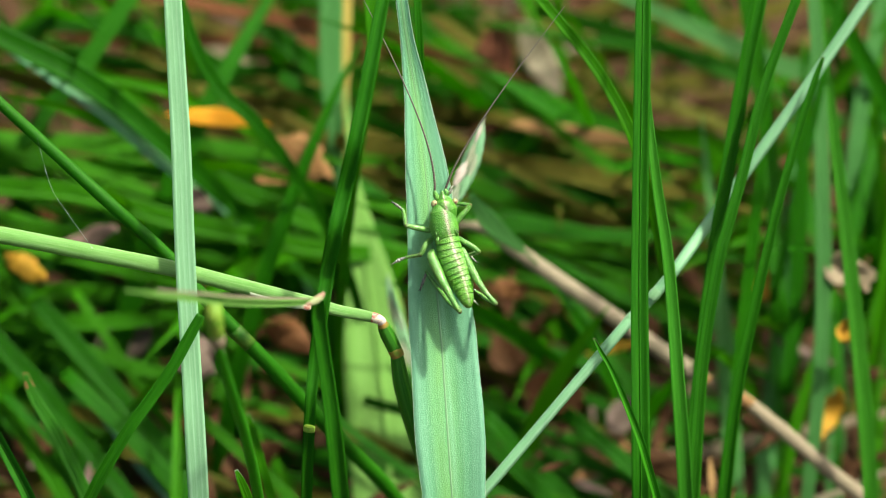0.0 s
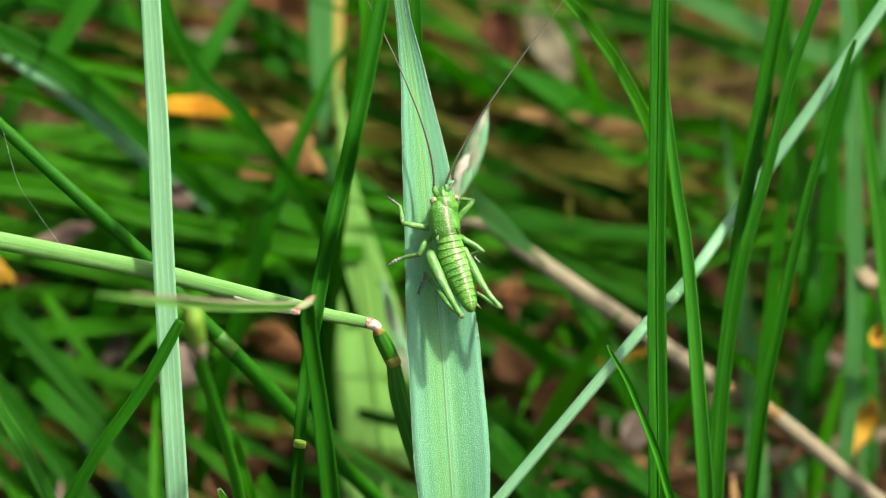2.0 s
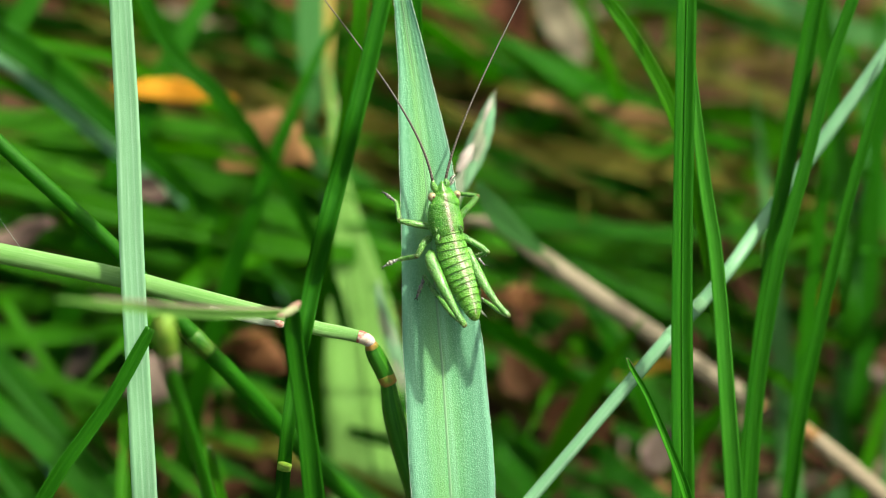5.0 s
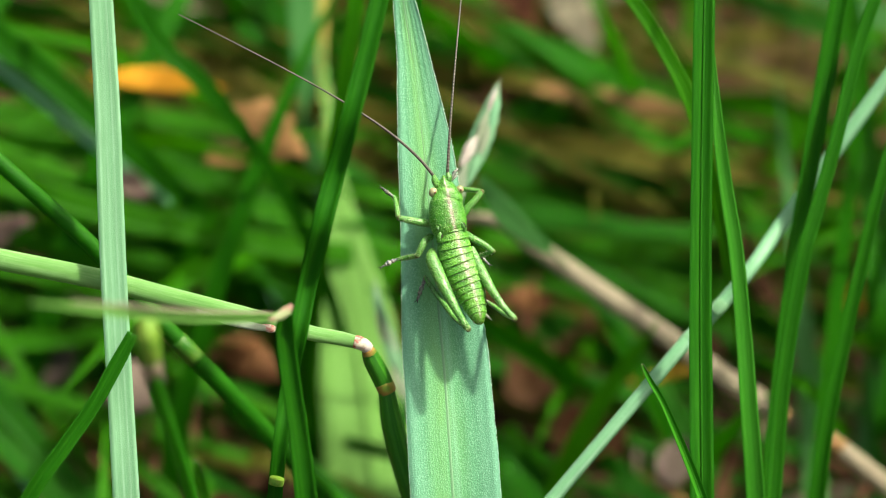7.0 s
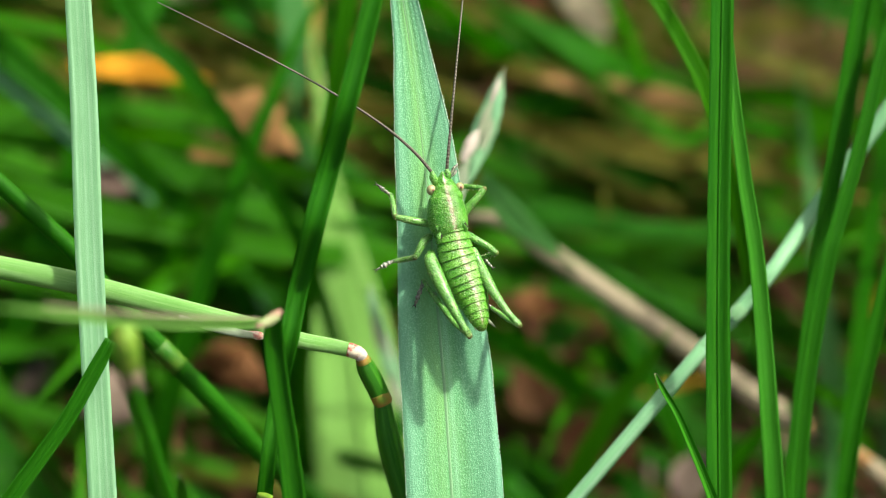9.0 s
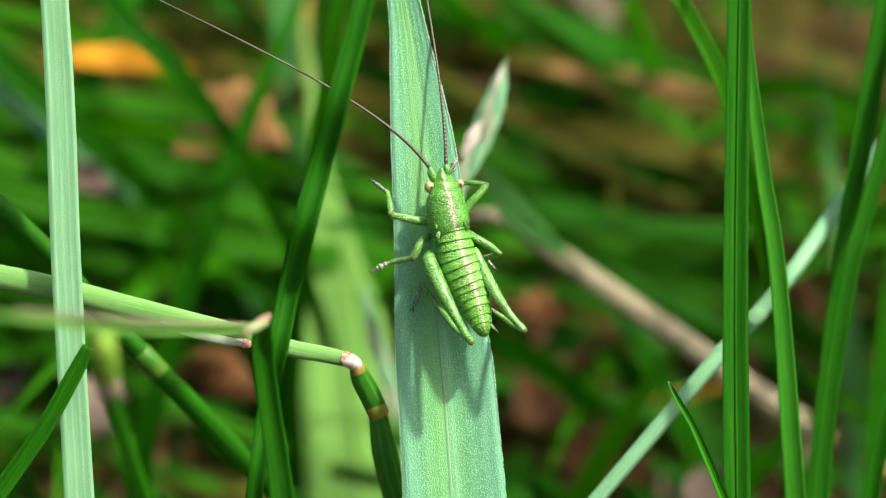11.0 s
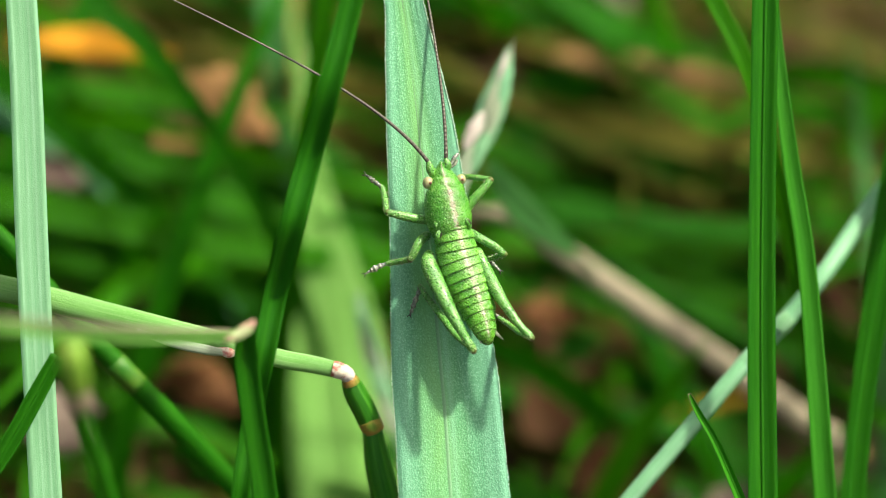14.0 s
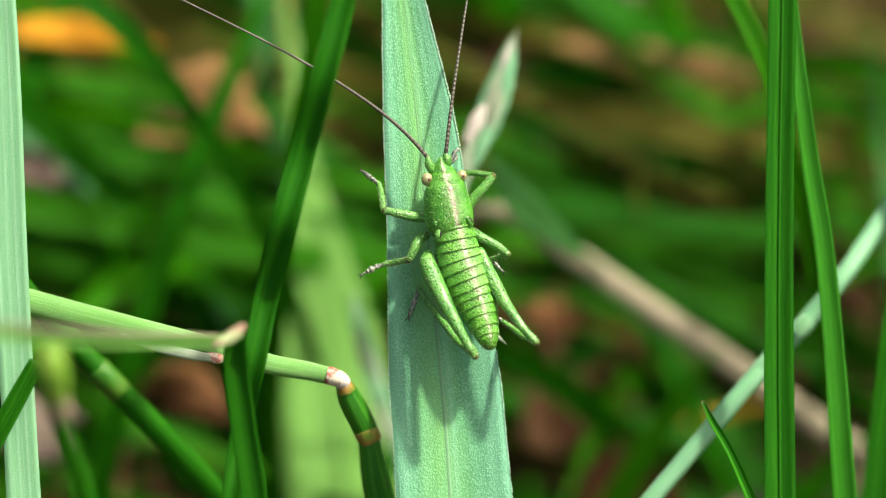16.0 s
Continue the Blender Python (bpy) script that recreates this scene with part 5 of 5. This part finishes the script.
leg("front_leg", [(-1.56, 2.29, 1.7, 0.73), (-2.25, 2.37, 2, 0.73), (-3.26, 2.57, 2.2, 0.69), (-4.07, 2.74, 2.2, 0.57), (-4.43, 2.86, 2.2, 0.49)],
    [(-4.51, 2.78, 2.1, 0.4), (-4.6, 3.55, 1.6, 0.45), (-4.72, 4.24, 1, 0.41), (-4.89, 4.81, 0.6, 0.36)],
    [(-4.85, 4.73, 0.6, 0.32), (-5.29, 5.05, 0.5, 0.32), (-5.62, 5.3, 0.5, 0.41), (-5.9, 5.54, 0.45, 0.24), (-6.1, 5.66, 0.4, 0.16)], "slender front leg reaching sideways", 3)
leg("front_leg", [(1.44, 2.94, 1.7, 0.73), (2, 3.75, 2, 0.73), (2.73, 4.55, 2.1, 0.65), (3.3, 5.28, 2, 0.53)],
    [(3.3, 5.36, 1.9, 0.4), (2.41, 5.45, 1.5, 0.45), (1.8, 5.53, 1.1, 0.45), (1.28, 5.54, 0.8, 0.36)], None, "slender front leg bent inwards", 4)
leg("middle_leg", [(-1.48, 1.08, 1.6, 0.73), (-1.88, 0.79, 2, 0.73), (-2.25, 0.19, 2.3, 0.69), (-2.57, -0.46, 2.3, 0.57), (-2.73, -0.7, 2.2, 0.53)],
    [(-2.69, -0.7, 2, 0.45), (-3.34, -0.83, 1.3, 0.49), (-3.99, -0.95, 0.8, 0.45), (-4.48, -1.03, 0.6, 0.41)],
    [(-4.36, -0.99, 0.6, 0.32), (-4.97, -1.19, 0.5, 0.36), (-5.46, -1.43, 0.5, 0.49), (-5.78, -1.6, 0.45, 0.24), (-6.11, -1.8, 0.4, 0.12)], "slender middle leg bent sideways", 5)
leg("middle_leg", [(1.92, 1.24, 1.7, 0.73), (2.65, 0.83, 2, 0.65), (3.62, 0.27, 2.1, 0.61), (4.35, -0.3, 2, 0.53)],
    [(4.35, -0.38, 1.9, 0.4), (3.7, -0.54, 1.3, 0.41), (3.14, -0.71, 0.8, 0.36)],
    [(3.14, -0.71, 0.7, 0.32), (3.51, -1.03, 0.5, 0.28), (3.79, -1.32, 0.45, 0.24), (4.03, -1.56, 0.4, 0.16)], "slender middle leg bent sideways", 6)
for pts in ([(2.4, -6.29, 3.1, 0.32), (2.52, -6.69, 3.2, 0.28), (2.6, -7.01, 3.2, 0.12)], [(3.62, -6.13, 3.0, 0.32), (3.94, -6.45, 3.0, 0.24), (4.26, -6.73, 3.0, 0.08)]):
    bm = bmesh.new()
    limb(bm, pts, 10)
    part("tail_feeler", bm, BRISTLE, cricket, "short whitish tail feeler")


def antenna(base, bend, length):
    """A long curved thread that starts at its own origin along +v and bows by bend degrees."""
    pts, p = [], np.array([0.0, 0.0, 0.0])
    for k in range(29):
        s = length * k / 28
        pts.append((*p, 0.31 - 0.24 * (k / 28) ** 0.7))
        a = radians(bend * (1 - math.exp(-s / 6.0)))
        p = p + np.array([-math.sin(a), math.cos(a), 0.0]) * length / 28
    bm = bmesh.new()
    tube(bm, pts, 8, 3)
    ob = part("antenna", bm, THREAD, cricket, "long thin brown ringed antenna")
    ob.location = Vector(base) / 1000
    return ob


ANTENNA_BASES = [(-1.35, 6.57, 2.7), (-0.06, 6.86, 2.7)]
antenna_one = antenna(ANTENNA_BASES[0], 26, 28.5)
antenna_two = antenna(ANTENNA_BASES[1], -17, 26.5)


def motions():
    nods = ((0, 0.36, 0.40), (1, 0.34, 0.34), (2, 0.34, 0.26), (3, 0.28, 0.16), (4, 0.18, 0.15), (6.5, 0.19, 0.16), (9, 0.09, 0.14), (12, 0.04, 0.05), (16, 0, 0))

    def nod(t):
        """How far the head is moved sideways and forwards."""
        for a, b in zip(nods, nods[1:]):
            if t <= b[0]:
                f = (t - a[0]) / (b[0] - a[0])
                return Vector((a[1] + (b[1] - a[1]) * f, a[2] + (b[2] - a[2]) * f, 0))

    def swing(t, base, degrees, roll, dip=0.0):
        return Matrix.Translation((Vector(base) + nod(t)) / 1000) @ Matrix.Rotation(radians(degrees), 4, "Z") @ Matrix.Rotation(radians(-dip), 4, "X") @ Matrix.Rotation(radians(roll), 4, "Y")

    walk(head, [(row[0], Matrix.Translation(nod(row[0]) / 1000)) for row in nods])
    walk(antenna_one, [(t, swing(t, ANTENNA_BASES[0], a, r)) for t, a, r in (
        (0, 1, 0), (1.5, 1, 0), (3, 0.5, 0), (4.2, 1, 0), (4.8, 8, 0), (5.6, 28, 0), (6.3, 37.5, 0), (7, 37.5, 0), (9, 38.1, 0), (12, 38.5, 0), (16, 39, 0))])
    walk(antenna_two, [(t, swing(t, ANTENNA_BASES[1], -a, r, d)) for t, a, r, d in (
        (0, 20.2, 0, 0), (2, 20.2, 0, 0), (4.2, 20, 0, 0), (4.8, 15, 20, 0), (5.6, 6, 60, 0), (6.3, 2.5, 80, 0), (7, 2.5, 80, 0), (8, 6, 92, 0), (9.2, 4.5, 88, 0),
        (10.2, 1, 105, 3), (11.3, -1.6, 125, 6), (12.5, -1.4, 130, 6), (13.5, -1.2, 129, 6), (14.0, -0.8, 127, 6), (14.1, 5, 72, 0), (14.5, 5, 72, 0), (15, 5.5, 75, 0), (16, 6, 78, 0))])
    walk(broken_stem, [(t, FACE @ Matrix.Translation((0, v / 1000, 0))) for t, v in (
        (0, 0.6), (1, 0.6), (2, 0.6), (2.6, 0.35), (3, 0.15), (4, 0.1), (8, 0.1), (12, -0.12), (16, -0.12))])

    foot = Matrix.Translation(Vector((-17.0, -29.0, 2.0)) / 1000)
    walk(leaning, [(t, FACE @ foot @ Matrix.Rotation(radians(a), 4, "Z") @ foot.inverted()) for t, a in (
        (0, 2.6), (1, 2.3), (1.7, 2.0), (2.4, 1.0), (3, 0.5), (4, 0.5), (6.5, 0.3), (8, 0.0), (12, 0.0), (16, 0.0))])
    walk(swaying_stem, [(t, FACE @ Matrix.Translation((-0.0002, y / 1000, 0))) for t, y in (
        (0, -1.3), (1, -1.3), (1.9, -1.3), (2.5, -0.7), (3.2, -0.2), (4, -0.1), (6.5, -0.2), (8, 0.0), (12, 0.0), (16, 0.0))])


motions()
